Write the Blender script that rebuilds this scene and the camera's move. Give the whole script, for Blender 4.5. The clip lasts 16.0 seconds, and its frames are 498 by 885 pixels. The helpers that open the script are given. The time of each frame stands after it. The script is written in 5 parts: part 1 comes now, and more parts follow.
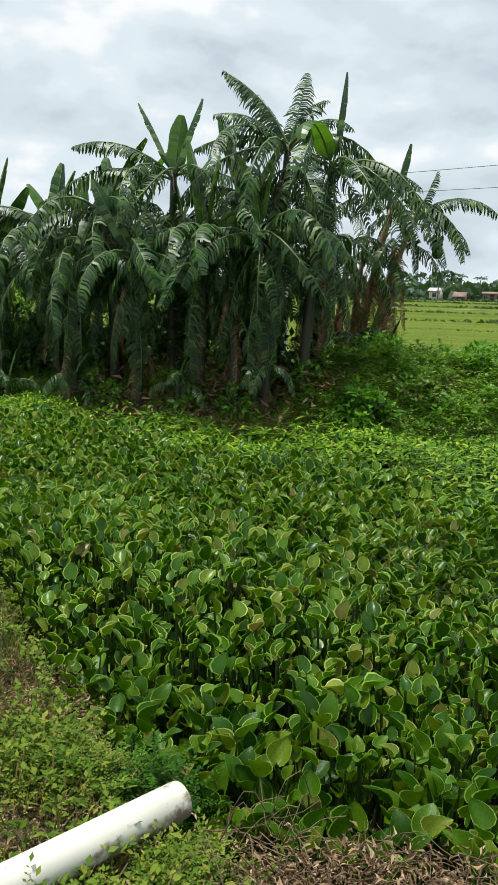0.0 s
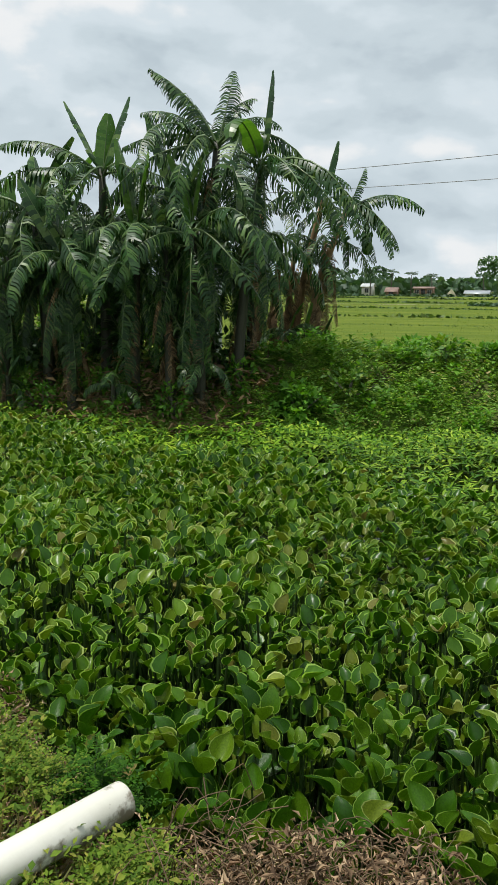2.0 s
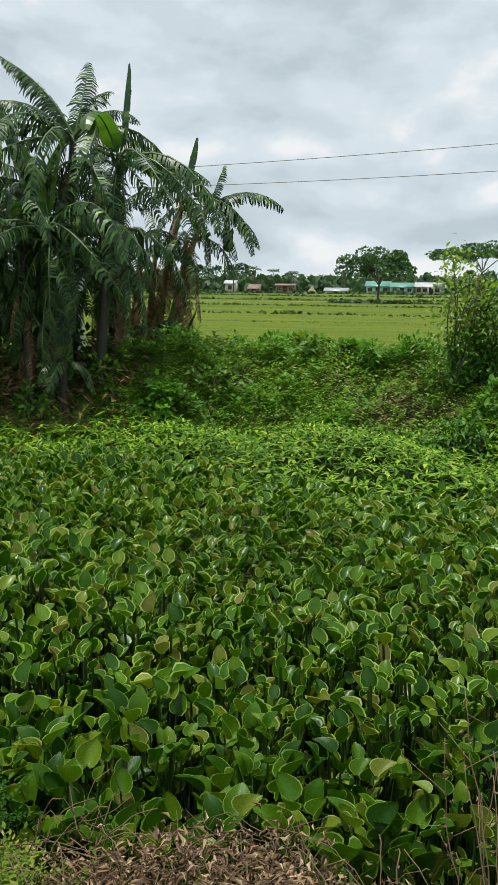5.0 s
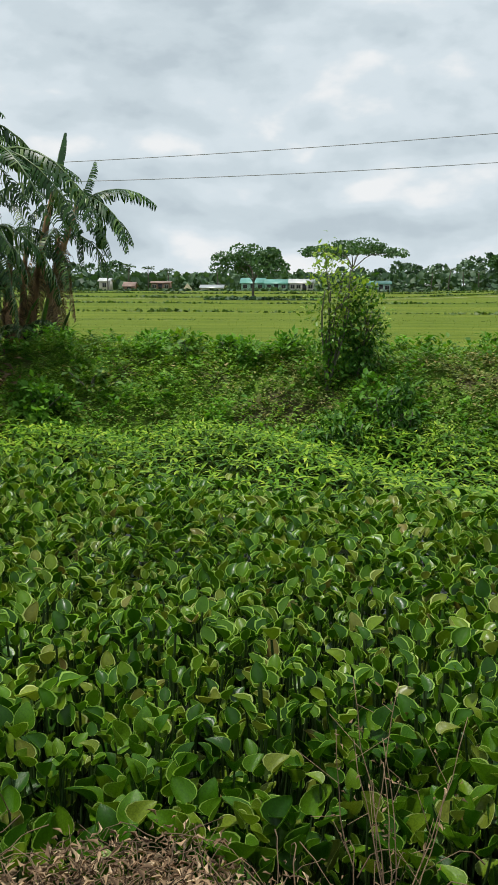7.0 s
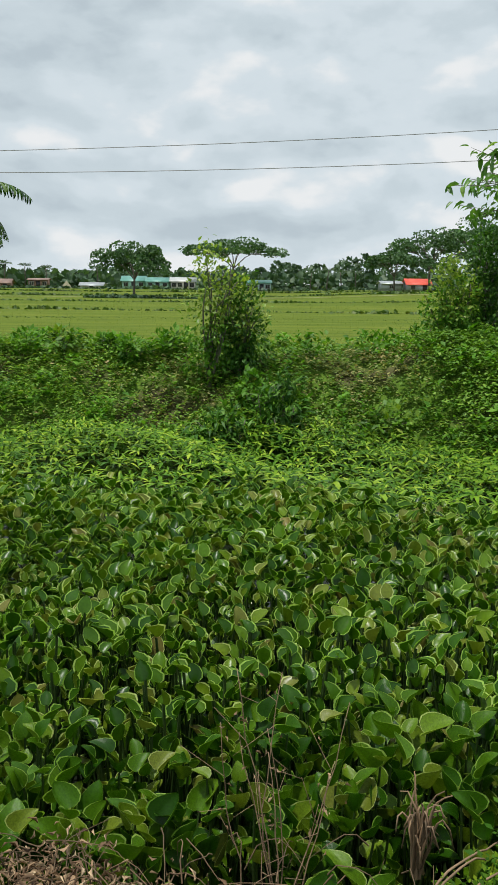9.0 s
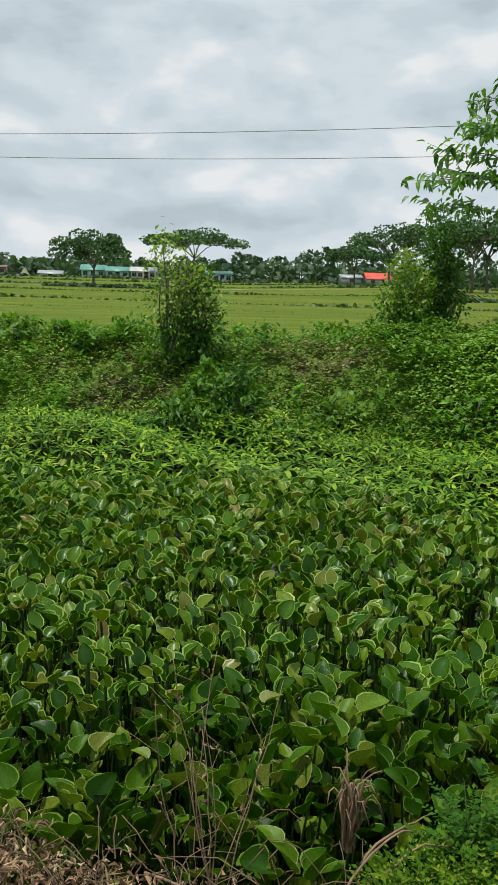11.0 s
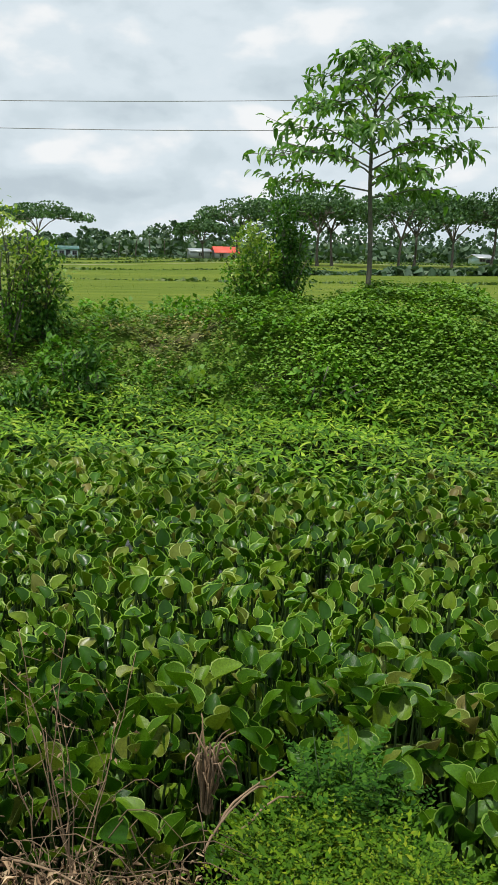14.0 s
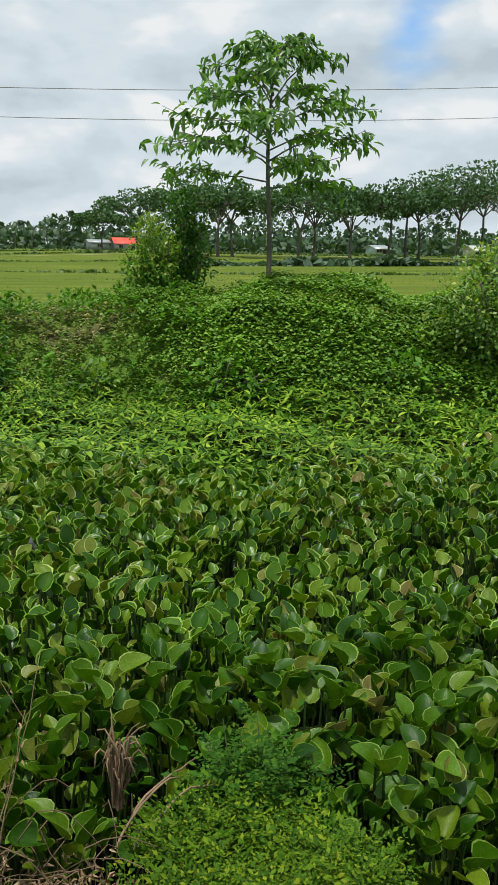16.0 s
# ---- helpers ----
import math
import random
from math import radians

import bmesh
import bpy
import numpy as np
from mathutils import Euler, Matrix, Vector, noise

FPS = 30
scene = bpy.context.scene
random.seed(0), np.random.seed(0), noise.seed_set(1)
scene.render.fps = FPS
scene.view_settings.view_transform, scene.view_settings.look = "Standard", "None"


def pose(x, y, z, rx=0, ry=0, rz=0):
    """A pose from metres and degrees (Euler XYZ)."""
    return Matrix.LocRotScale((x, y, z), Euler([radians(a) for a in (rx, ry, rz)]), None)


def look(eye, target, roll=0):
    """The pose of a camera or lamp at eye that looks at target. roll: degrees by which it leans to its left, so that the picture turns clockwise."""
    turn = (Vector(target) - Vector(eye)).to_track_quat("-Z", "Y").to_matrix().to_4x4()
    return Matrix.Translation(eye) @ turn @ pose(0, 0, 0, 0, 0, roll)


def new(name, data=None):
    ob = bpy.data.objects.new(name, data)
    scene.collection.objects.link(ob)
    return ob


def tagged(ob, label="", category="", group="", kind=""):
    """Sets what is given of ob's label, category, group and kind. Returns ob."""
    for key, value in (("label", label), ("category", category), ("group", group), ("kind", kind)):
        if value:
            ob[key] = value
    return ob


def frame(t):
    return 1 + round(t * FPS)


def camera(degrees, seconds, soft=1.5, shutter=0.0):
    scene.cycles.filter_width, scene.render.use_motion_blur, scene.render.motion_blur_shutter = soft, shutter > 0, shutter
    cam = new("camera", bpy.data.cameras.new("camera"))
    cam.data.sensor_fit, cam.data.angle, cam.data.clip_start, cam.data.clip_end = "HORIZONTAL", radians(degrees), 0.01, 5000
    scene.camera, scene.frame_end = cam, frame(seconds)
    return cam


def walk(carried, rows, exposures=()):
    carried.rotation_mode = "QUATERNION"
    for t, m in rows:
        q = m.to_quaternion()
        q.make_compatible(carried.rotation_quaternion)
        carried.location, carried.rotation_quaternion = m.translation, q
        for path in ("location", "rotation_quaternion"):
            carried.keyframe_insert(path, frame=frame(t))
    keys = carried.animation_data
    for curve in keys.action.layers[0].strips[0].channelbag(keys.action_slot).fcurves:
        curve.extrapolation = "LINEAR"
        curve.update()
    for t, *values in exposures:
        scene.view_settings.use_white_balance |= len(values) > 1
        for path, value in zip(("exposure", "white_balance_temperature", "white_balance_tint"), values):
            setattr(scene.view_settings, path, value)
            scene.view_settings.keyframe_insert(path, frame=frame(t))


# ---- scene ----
cam = camera(32.9, 16.0, 1.15)
PATH = [
    (0, (0.093, -0.002, 1.672), (-0.791, 1.756, 1.319), 1.3),
    (0.5, (0.103, -0.006, 1.672), (-0.735, 1.774, 1.312), 1.0),
    (1, (0.108, -0.004, 1.672), (-0.703, 1.789, 1.314), 0.3),
    (1.5, (0.114, -0.007, 1.672), (-0.68, 1.794, 1.316), 0.1),
    (2, (0.113, -0.006, 1.67), (-0.64, 1.813, 1.315), 0.3),
    (2.5, (0.116, -0.002, 1.67), (-0.598, 1.833, 1.317), 0.3),
    (3, (0.121, 0.005, 1.669), (-0.524, 1.865, 1.316), 0.5),
    (3.5, (0.121, 0.008, 1.667), (-0.46, 1.889, 1.314), 0.6),
    (4, (0.123, 0.013, 1.666), (-0.401, 1.91, 1.311), 0.6),
    (6.3, (0.120, 0.024, 1.670), (-0.209, 1.962, 1.307), 0.1),
    (6.5, (0.118, 0.027, 1.669), (-0.174, 1.972, 1.306), 0.0),
    (7, (0.115, 0.032, 1.671), (-0.061, 1.99, 1.306), 0.1),
    (7.5, (0.116, 0.039, 1.668), (0.015, 2.002, 1.302), 0.1),
    (8, (0.114, 0.045, 1.667), (0.079, 2.011, 1.3), 0.1),
    (8.5, (0.118, 0.051, 1.661), (0.176, 2.016, 1.294), 0.0),
    (10.8, (0.16, 0.018, 1.641), (0.326, 1.974, 1.262), 1.8),
    (11, (0.168, 0.015, 1.642), (0.362, 1.968, 1.258), 1.7),
    (11.5, (0.18, 0.013, 1.638), (0.44, 1.956, 1.238), 1.4),
    (12, (0.181, 0.009, 1.64), (0.481, 1.943, 1.229), 1.0),
    (12.5, (0.184, 0.003, 1.641), (0.525, 1.93, 1.229), 1.3),
    (13, (0.186, -0.001, 1.642), (0.588, 1.913, 1.224), 1.4),
    (13.5, (0.19, -0.001, 1.64), (0.632, 1.903, 1.216), 1.0),
    (14, (0.195, -0.004, 1.64), (0.722, 1.876, 1.207), 1.3),
    (14.5, (0.196, -0.009, 1.64), (0.751, 1.861, 1.198), 1.0),
    (15, (0.198, -0.009, 1.64), (0.795, 1.847, 1.196), 0.9),
    (15.5, (0.202, -0.01, 1.639), (0.87, 1.822, 1.194), 1.0),
    (16, (0.203, -0.005, 1.637), (0.94, 1.799, 1.189), 1.2),
]
walk(cam, [(t, look(e, a, r)) for t, e, a, r in PATH],
     ((0, 0.10), (1.0, 0.11), (1.5, -0.11), (2.5, -0.05), (4.2, -0.04), (6.3, -0.05), (8, -0.11), (8.7, -0.12), (10.8, -0.17), (12.5, -0.16), (13, 0.07), (13.5, 0.04), (14, -0.01), (15, -0.06), (16, -0.10)))

# ---- light ----
RIFT = (0.513, 0.826, 0.233)          # the way to a small gap in the clouds
SUN_EL, SUN_AZ = 80.0, 245.0          # height of the sun, and its bearing from +y towards +x, in degrees
world = bpy.data.worlds.new("sky")
scene.world = world
world.use_nodes = True
wn, wl = world.node_tree.nodes, world.node_tree.links
wn.clear()


w_sky = wn.new("ShaderNodeTexSky")
w_sky.sky_type, w_sky.sun_disc = "NISHITA", False
w_sky.sun_elevation, w_sky.sun_rotation = radians(SUN_EL), radians(SUN_AZ)
w_co = wn.new("ShaderNodeTexCoord")
w_sep = wn.new("ShaderNodeSeparateXYZ")
wl.new(w_co.outputs["Generated"], w_sep.inputs[0])


def wmath(op, a, b):
    n = wn.new("ShaderNodeMath")
    n.operation = op
    for i, v in enumerate((a, b)):
        if isinstance(v, (int, float)):
            n.inputs[i].default_value = v
        else:
            wl.new(v, n.inputs[i])
    return n.outputs[0]


w_vec = wn.new("ShaderNodeCombineXYZ")          # billows are wider than they are tall
wl.new(w_sep.outputs[0], w_vec.inputs[0])
wl.new(w_sep.outputs[1], w_vec.inputs[1])
wl.new(wmath("MULTIPLY", w_sep.outputs[2], 1.9), w_vec.inputs[2])


def wnoise(scale, offset, detail, rough, warp):
    m = wn.new("ShaderNodeMapping")
    m.inputs["Location"].default_value = offset
    wl.new(w_vec.outputs[0], m.inputs["Vector"])
    n = wn.new("ShaderNodeTexNoise")
    n.inputs["Scale"].default_value, n.inputs["Detail"].default_value = scale, detail
    n.inputs["Roughness"].default_value, n.inputs["Distortion"].default_value = rough, warp
    wl.new(m.outputs[0], n.inputs["Vector"])
    return n.outputs[0]


def wramp(fac, stops):
    r = wn.new("ShaderNodeValToRGB")
    r.color_ramp.interpolation = "EASE"
    while len(r.color_ramp.elements) < len(stops):
        r.color_ramp.elements.new(0.5)
    for e, (p, c) in zip(r.color_ramp.elements, stops):
        e.position, e.color = p, (*c, 1)
    wl.new(fac, r.inputs[0])
    return r.outputs[0]


masses = wnoise(2.6, (1.7, 0.4, 2.0), 3, 0.5, 0.2)
puffs = wnoise(6.0, (4.2, 1.1, 0.6), 7, 0.46, 0.1)
puffs_above = wnoise(6.0, (4.2, 1.1, 0.66), 7, 0.46, 0.1)
lit = wmath("MULTIPLY", wmath("SUBTRACT", puffs, puffs_above), 1.05)      # bright tops over grey undersides
bulk = wmath("ADD", wmath("MULTIPLY", masses, 0.62), wmath("MULTIPLY", puffs, 0.38))
shade = wramp(wmath("ADD", bulk, lit), [(0.30, (0.56, 0.655, 0.72)), (0.43, (0.66, 0.76, 0.82)), (0.55, (0.75, 0.845, 0.905)), (0.70, (0.96, 0.985, 1.0))])
gap = wn.new("ShaderNodeVectorMath")                                     # one rift of blue among the clouds
gap.operation = "DISTANCE"
wl.new(w_co.outputs["Generated"], gap.inputs[0])
gap.inputs[1].default_value = RIFT
rift = wmath("ADD", gap.outputs["Value"], wmath("MULTIPLY", wmath("SUBTRACT", puffs, 0.5), 0.22))
cover = wramp(rift, [(0.0, (0, 0, 0)), (0.06, (1, 1, 1))])
w_blue = wn.new("ShaderNodeVectorMath")
w_blue.operation = "MULTIPLY"
w_blue.inputs[1].default_value = (1.3, 1.7, 2.0)
wl.new(w_sky.outputs[0], w_blue.inputs[0])
w_scale = wn.new("ShaderNodeVectorMath")
w_scale.operation = "SCALE"
w_scale.inputs["Scale"].default_value = 9.4
wl.new(shade, w_scale.inputs[0])
w_mix = wn.new("ShaderNodeMix")
w_mix.data_type = "RGBA"
wl.new(cover, w_mix.inputs[0])
wl.new(w_blue.outputs[0], w_mix.inputs[6])
wl.new(w_scale.outputs[0], w_mix.inputs[7])
w_bg = wn.new("ShaderNodeBackground")
w_bg.inputs["Strength"].default_value = 0.1
wl.new(w_mix.outputs[2], w_bg.inputs[0])
w_out = wn.new("ShaderNodeOutputWorld")
wl.new(w_bg.outputs[0], w_out.inputs[0])

sun_data = bpy.data.lights.new("sun", "SUN")
sun_data.energy, sun_data.angle, sun_data.color = 4.3, radians(1.5), (1.0, 0.965, 0.90)
sun = new("sun", sun_data)
sun_way = Vector((math.sin(radians(SUN_AZ)) * math.cos(radians(SUN_EL)), math.cos(radians(SUN_AZ)) * math.cos(radians(SUN_EL)), math.sin(radians(SUN_EL))))
sun.matrix_world = look(sun_way * 50, (0, 0, 0))

# ---- materials ----


class Nodes:
    """A material's node tree with a short way to add nodes."""

    def __init__(self, name):
        self.mat = bpy.data.materials.new(name)
        self.mat.use_nodes = True
        self.n, self.l = self.mat.node_tree.nodes, self.mat.node_tree.links
        self.bsdf = self.n["Principled BSDF"]
        self.out = self.n["Material Output"]
        self.co = self.n.new("ShaderNodeTexCoord")

    def set(self, **values):
        for k, v in values.items():
            self.bsdf.inputs[k.replace("_", " ")].default_value = v
        return self

    def noise(self, scale, detail=4, rough=0.55, space="Object", stretch=(1, 1, 1)):
        m = self.n.new("ShaderNodeMapping")
        m.inputs["Scale"].default_value = stretch
        self.l.new(self.co.outputs[space], m.inputs["Vector"])
        t = self.n.new("ShaderNodeTexNoise")
        t.inputs["Scale"].default_value, t.inputs["Detail"].default_value, t.inputs["Roughness"].default_value = scale, detail, rough
        self.l.new(m.outputs[0], t.inputs["Vector"])
        return t.outputs[0]

    def ramp(self, fac, stops):
        r = self.n.new("ShaderNodeValToRGB")
        while len(r.color_ramp.elements) < len(stops):
            r.color_ramp.elements.new(0.5)
        for e, (p, c) in zip(r.color_ramp.elements, stops):
            e.position, e.color = p, (*c, 1)
        self.l.new(fac, r.inputs[0])
        return r.outputs[0]

    def mix(self, fac, a, b, blend="MIX"):
        m = self.n.new("ShaderNodeMix")
        m.data_type, m.blend_type = "RGBA", blend
        for i, v in ((0, fac), (6, a), (7, b)):
            if isinstance(v, (int, float)):
                m.inputs[i].default_value = v
            elif isinstance(v, tuple):
                m.inputs[i].default_value = (*v, 1)
            else:
                self.l.new(v, m.inputs[i])
        return m.outputs[2]

    def colour(self, socket):
        self.l.new(socket, self.bsdf.inputs["Base Color"])
        return self

    def bump(self, fac, strength, distance=0.01):
        b = self.n.new("ShaderNodeBump")
        b.inputs["Strength"].default_value, b.inputs["Distance"].default_value = strength, distance
        self.l.new(fac, b.inputs["Height"])
        self.l.new(b.outputs[0], self.bsdf.inputs["Normal"])
        return self


def leaf_mat(name, stops, rough=0.4, through_light=0.25, source="island", patch=3.0, grain=60.0, spec=0.5, glow=(1.5, 1.6, 0.6)):
    """Leaf: colour by leaf, larger patches and fine grain, and light that passes through the blade."""
    m = Nodes(name).set(Roughness=rough)
    m.bsdf.inputs["Specular IOR Level"].default_value = spec
    if source == "island":
        rnd = m.n.new("ShaderNodeNewGeometry").outputs["Random Per Island"]
    else:
        rnd = m.n.new("ShaderNodeObjectInfo").outputs["Random"]
    base = m.ramp(rnd, stops)
    big = m.ramp(m.noise(patch, 3), [(0.3, (0.72, 0.74, 0.7)), (0.7, (1.25, 1.22, 1.2))])
    fine = m.ramp(m.noise(grain, 3), [(0.25, (0.8, 0.8, 0.8)), (0.75, (1.15, 1.15, 1.1))])
    col = m.mix(1.0, m.mix(1.0, base, big, "MULTIPLY"), fine, "MULTIPLY")
    m.colour(col).bump(m.noise(grain * 1.5, 2), 0.25, 0.002)
    t = m.n.new("ShaderNodeBsdfTranslucent")
    m.l.new(m.mix(1.0, col, glow, "MULTIPLY"), t.inputs[0])
    s = m.n.new("ShaderNodeMixShader")
    s.inputs[0].default_value = through_light
    m.l.new(m.bsdf.outputs[0], s.inputs[1])
    m.l.new(t.outputs[0], s.inputs[2])
    m.l.new(s.outputs[0], m.out.inputs[0])
    return m.mat


def plain_mat(name, dark, light, rough=0.7, scale=8.0, fine=60.0, bump=0.4, depth=0.01, metal=0.0, stretch=(1, 1, 1)):
    m = Nodes(name).set(Roughness=rough, Metallic=metal)
    col = m.ramp(m.noise(scale, 5, stretch=stretch), [(0.3, dark), (0.7, light)])
    f = m.noise(fine, 4, stretch=stretch)
    m.colour(m.mix(1.0, col, m.ramp(f, [(0.2, (0.75, 0.75, 0.75)), (0.8, (1.15, 1.15, 1.15))]), "MULTIPLY"))
    m.bump(f, bump, depth)
    return m.mat


HYA = [(0.0, (0.012, 0.052, 0.001)), (0.30, (0.029, 0.096, 0.002)), (0.68, (0.072, 0.166, 0.005)), (0.90, (0.130, 0.205, 0.012)), (0.975, (0.140, 0.165, 0.026)), (1.0, (0.17, 0.135, 0.045))]
M_HYA = leaf_mat("hyacinth_leaf", HYA, 0.33, 0.18, "object", 14, 120, 0.32)
M_HYA_FAR = leaf_mat("hyacinth_leaves", HYA, 0.33, 0.17, "island", 1.2, 90, 0.32)
# Pale leaf margins, with the sky's sheen on their edges put into the colour.
M_RIM_SHEEN = leaf_mat("hyacinth_rim_sheen", [(0, (0.19, 0.34, 0.05)), (0.6, (0.32, 0.48, 0.11)), (1, (0.47, 0.52, 0.22))], 0.4, 0.35, "object", 14, 120, 0.2)
M_RIM_SHEEN_FAR = leaf_mat("hyacinth_rim_sheen_far", [(0, (0.23, 0.41, 0.07)), (0.6, (0.38, 0.56, 0.14)), (1, (0.54, 0.59, 0.25))], 0.4, 0.35, "island", 14, 120, 0.2)
# Stalk green darkened: shade between the leaves is put into the colour.
M_PETIOLE_SHADE = plain_mat("shade_darkened_stalk", (0.018, 0.045, 0.008), (0.040, 0.075, 0.015), 0.45, 12, 80, 0.2, 0.002)
M_WEED = leaf_mat("water_weed", [(0, (0.026, 0.090, 0.006)), (0.4, (0.068, 0.165, 0.008)), (0.8, (0.162, 0.288, 0.018)), (1, (0.28, 0.38, 0.038))], 0.5, 0.06, "island", 0.8, 60, 0.12)
M_COVER = leaf_mat("bank_leaves", [(0, (0.058, 0.150, 0.011)), (0.5, (0.105, 0.235, 0.018)), (0.85, (0.170, 0.305, 0.028)), (1, (0.255, 0.300, 0.055))], 0.55, 0.3, "island", 0.7, 60)
M_VINE = leaf_mat("vine_leaves", [(0, (0.078, 0.197, 0.012)), (0.5, (0.128, 0.280, 0.018)), (1, (0.213, 0.361, 0.028))], 0.65, 0.25, "island", 0.9, 60)
M_DRYCOVER = leaf_mat("dry_bank_leaves", [(0, (0.120, 0.186, 0.041)), (0.5, (0.188, 0.241, 0.055)), (0.8, (0.273, 0.241, 0.083)), (1, (0.342, 0.278, 0.110))], 0.6, 0.2, "island", 1.5, 60)
M_SHRUB = leaf_mat("shrub_leaves", [(0, (0.044, 0.136, 0.012)), (0.5, (0.080, 0.211, 0.018)), (1, (0.145, 0.311, 0.031))], 0.55, 0.3, "island", 1.5, 60, 0.2)
M_SHRUB_DARK = leaf_mat("dark_shrub_leaves", [(0, (0.024, 0.085, 0.010)), (0.6, (0.052, 0.155, 0.016)), (1, (0.12, 0.25, 0.03))], 0.5, 0.2, "island", 1.5, 60, 0.22)
M_SHRUB_NEW = leaf_mat("young_shrub_leaves", [(0, (0.132, 0.245, 0.026)), (0.5, (0.224, 0.345, 0.044)), (1, (0.356, 0.431, 0.088))], 0.42, 0.35, "island", 1.5, 60)
M_SAPLING = leaf_mat("sapling_leaves", [(0, (0.053, 0.138, 0.028)), (0.6, (0.085, 0.202, 0.035)), (0.9, (0.134, 0.265, 0.049)), (1, (0.192, 0.312, 0.061))], 0.36, 0.4, "island", 1.5, 60)
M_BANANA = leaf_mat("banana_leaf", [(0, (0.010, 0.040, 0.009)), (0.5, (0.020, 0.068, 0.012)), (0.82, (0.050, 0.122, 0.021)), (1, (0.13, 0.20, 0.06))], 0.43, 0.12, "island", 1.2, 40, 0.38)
M_BANANA_YOUNG = leaf_mat("young_banana_leaf", [(0, (0.042, 0.119, 0.017)), (1, (0.084, 0.182, 0.028))], 0.36, 0.4, "island", 1.2, 40)
M_MIDRIB = plain_mat("banana_midrib", (0.06, 0.11, 0.03), (0.12, 0.18, 0.06), 0.4, 5, 40, 0.2, 0.003)
# Near-black stems: the shade under the crowns is put into their colour.
M_STEM_SHADE = plain_mat("shaded_banana_stem", (0.015, 0.020, 0.009), (0.045, 0.042, 0.020), 0.6, 3, 24, 0.5, 0.01, stretch=(3, 3, 0.5))
M_STEM_DRY = plain_mat("dry_banana_stem", (0.13, 0.085, 0.04), (0.38, 0.23, 0.11), 0.7, 3, 24, 0.5, 0.01, stretch=(3, 3, 0.5))
M_DEAD = leaf_mat("dead_banana_leaf", [(0, (0.08, 0.055, 0.03)), (0.6, (0.19, 0.125, 0.06)), (1, (0.34, 0.23, 0.115))], 0.75, 0.15, "island", 3, 60, glow=(1.3, 1.1, 0.8))
M_FAR_LEAF = leaf_mat("far_tree_leaves", [(0, (0.030, 0.088, 0.028)), (0.5, (0.055, 0.132, 0.040)), (1, (0.090, 0.180, 0.058))], 0.55, 0.2, "island", 0.15, 2)
# Leaf green lifted towards blue: distance haze is put into the colour.
M_WOOD_HAZE = leaf_mat("hazed_woodland_leaves", [(0, (0.031, 0.075, 0.038)), (0.5, (0.050, 0.107, 0.051)), (1, (0.084, 0.143, 0.072))], 0.6, 0.2, "island", 0.05, 2)
M_GRASS = leaf_mat("paddy_grass", [(0, (0.045, 0.085, 0.009)), (0.5, (0.090, 0.132, 0.015)), (0.85, (0.140, 0.170, 0.025)), (1, (0.22, 0.20, 0.065))], 0.7, 0.4, "island", 0.06, 3, 0.04)
M_BARK = plain_mat("bark", (0.05, 0.045, 0.035), (0.15, 0.13, 0.10), 0.85, 3, 30, 0.8, 0.02, stretch=(2, 2, 0.5))
M_SAPBARK = plain_mat("sapling_bark", (0.07, 0.07, 0.05), (0.15, 0.14, 0.10), 0.8, 10, 60, 0.5, 0.005)
M_WATER = Nodes("pond_water").set(Base_Color=(0.012, 0.016, 0.010, 1), Roughness=0.08).mat


def ground_mat():
    """Soil on the banks, paddy grass on the level land behind them."""
    m = Nodes("ground").set(Roughness=0.95, Specular_IOR_Level=0.08)
    soil = m.ramp(m.noise(5, 6), [(0.3, (0.048, 0.042, 0.021)), (0.7, (0.112, 0.096, 0.052))])
    grass = m.ramp(m.noise(0.9, 6, stretch=(0.35, 1, 1)), [(0.25, (0.078, 0.112, 0.013)), (0.5, (0.100, 0.138, 0.017)), (0.75, (0.128, 0.162, 0.026))])
    wide = m.ramp(m.noise(0.045, 4, stretch=(0.25, 1.6, 1)), [(0.3, (0.75, 0.85, 0.7)), (0.55, (1.05, 1.05, 1.0)), (0.75, (1.35, 1.2, 1.25))])
    grass = m.mix(1.0, grass, wide, "MULTIPLY")
    rows = m.ramp(m.noise(0.8, 5, 0.6, stretch=(0.05, 0.9, 1)), [(0.32, (0.66, 0.78, 0.62)), (0.5, (1, 1, 1)), (0.68, (1.28, 1.16, 1.25))])
    grass = m.mix(1.0, grass, rows, "MULTIPLY")
    sep = m.n.new("ShaderNodeSeparateXYZ")
    m.l.new(m.co.outputs["Object"], sep.inputs[0])
    far = m.ramp(m.n.new("ShaderNodeMath").outputs[0], [(0, (0, 0, 0)), (1, (1, 1, 1))])
    step = far.node.inputs[0].links[0].from_node
    step.operation = "MULTIPLY_ADD"
    m.l.new(sep.outputs[1], step.inputs[0])
    step.inputs[1].default_value, step.inputs[2].default_value = 0.5, -4.8
    low = m.ramp(m.noise(26, 5), [(0.3, (0.045, 0.10, 0.012)), (0.7, (0.12, 0.20, 0.028))])
    patch = m.ramp(m.noise(1.6, 5), [(0.36, (0.1, 0.1, 0.1)), (0.50, (1, 1, 1))])
    soil_far = m.mix(patch, soil, low)
    shore = m.n.new("ShaderNodeMath")
    shore.operation, shore.use_clamp = "MULTIPLY_ADD", True
    m.l.new(sep.outputs[1], shore.inputs[0])
    shore.inputs[1].default_value, shore.inputs[2].default_value = 1.0, -4.0
    soil = m.mix(shore.outputs[0], soil, soil_far)
    m.colour(m.mix(far, soil, grass)).bump(m.noise(18, 5), 0.6, 0.04)
    return m.mat


M_GROUND = ground_mat()

# ---- mesh helpers ----


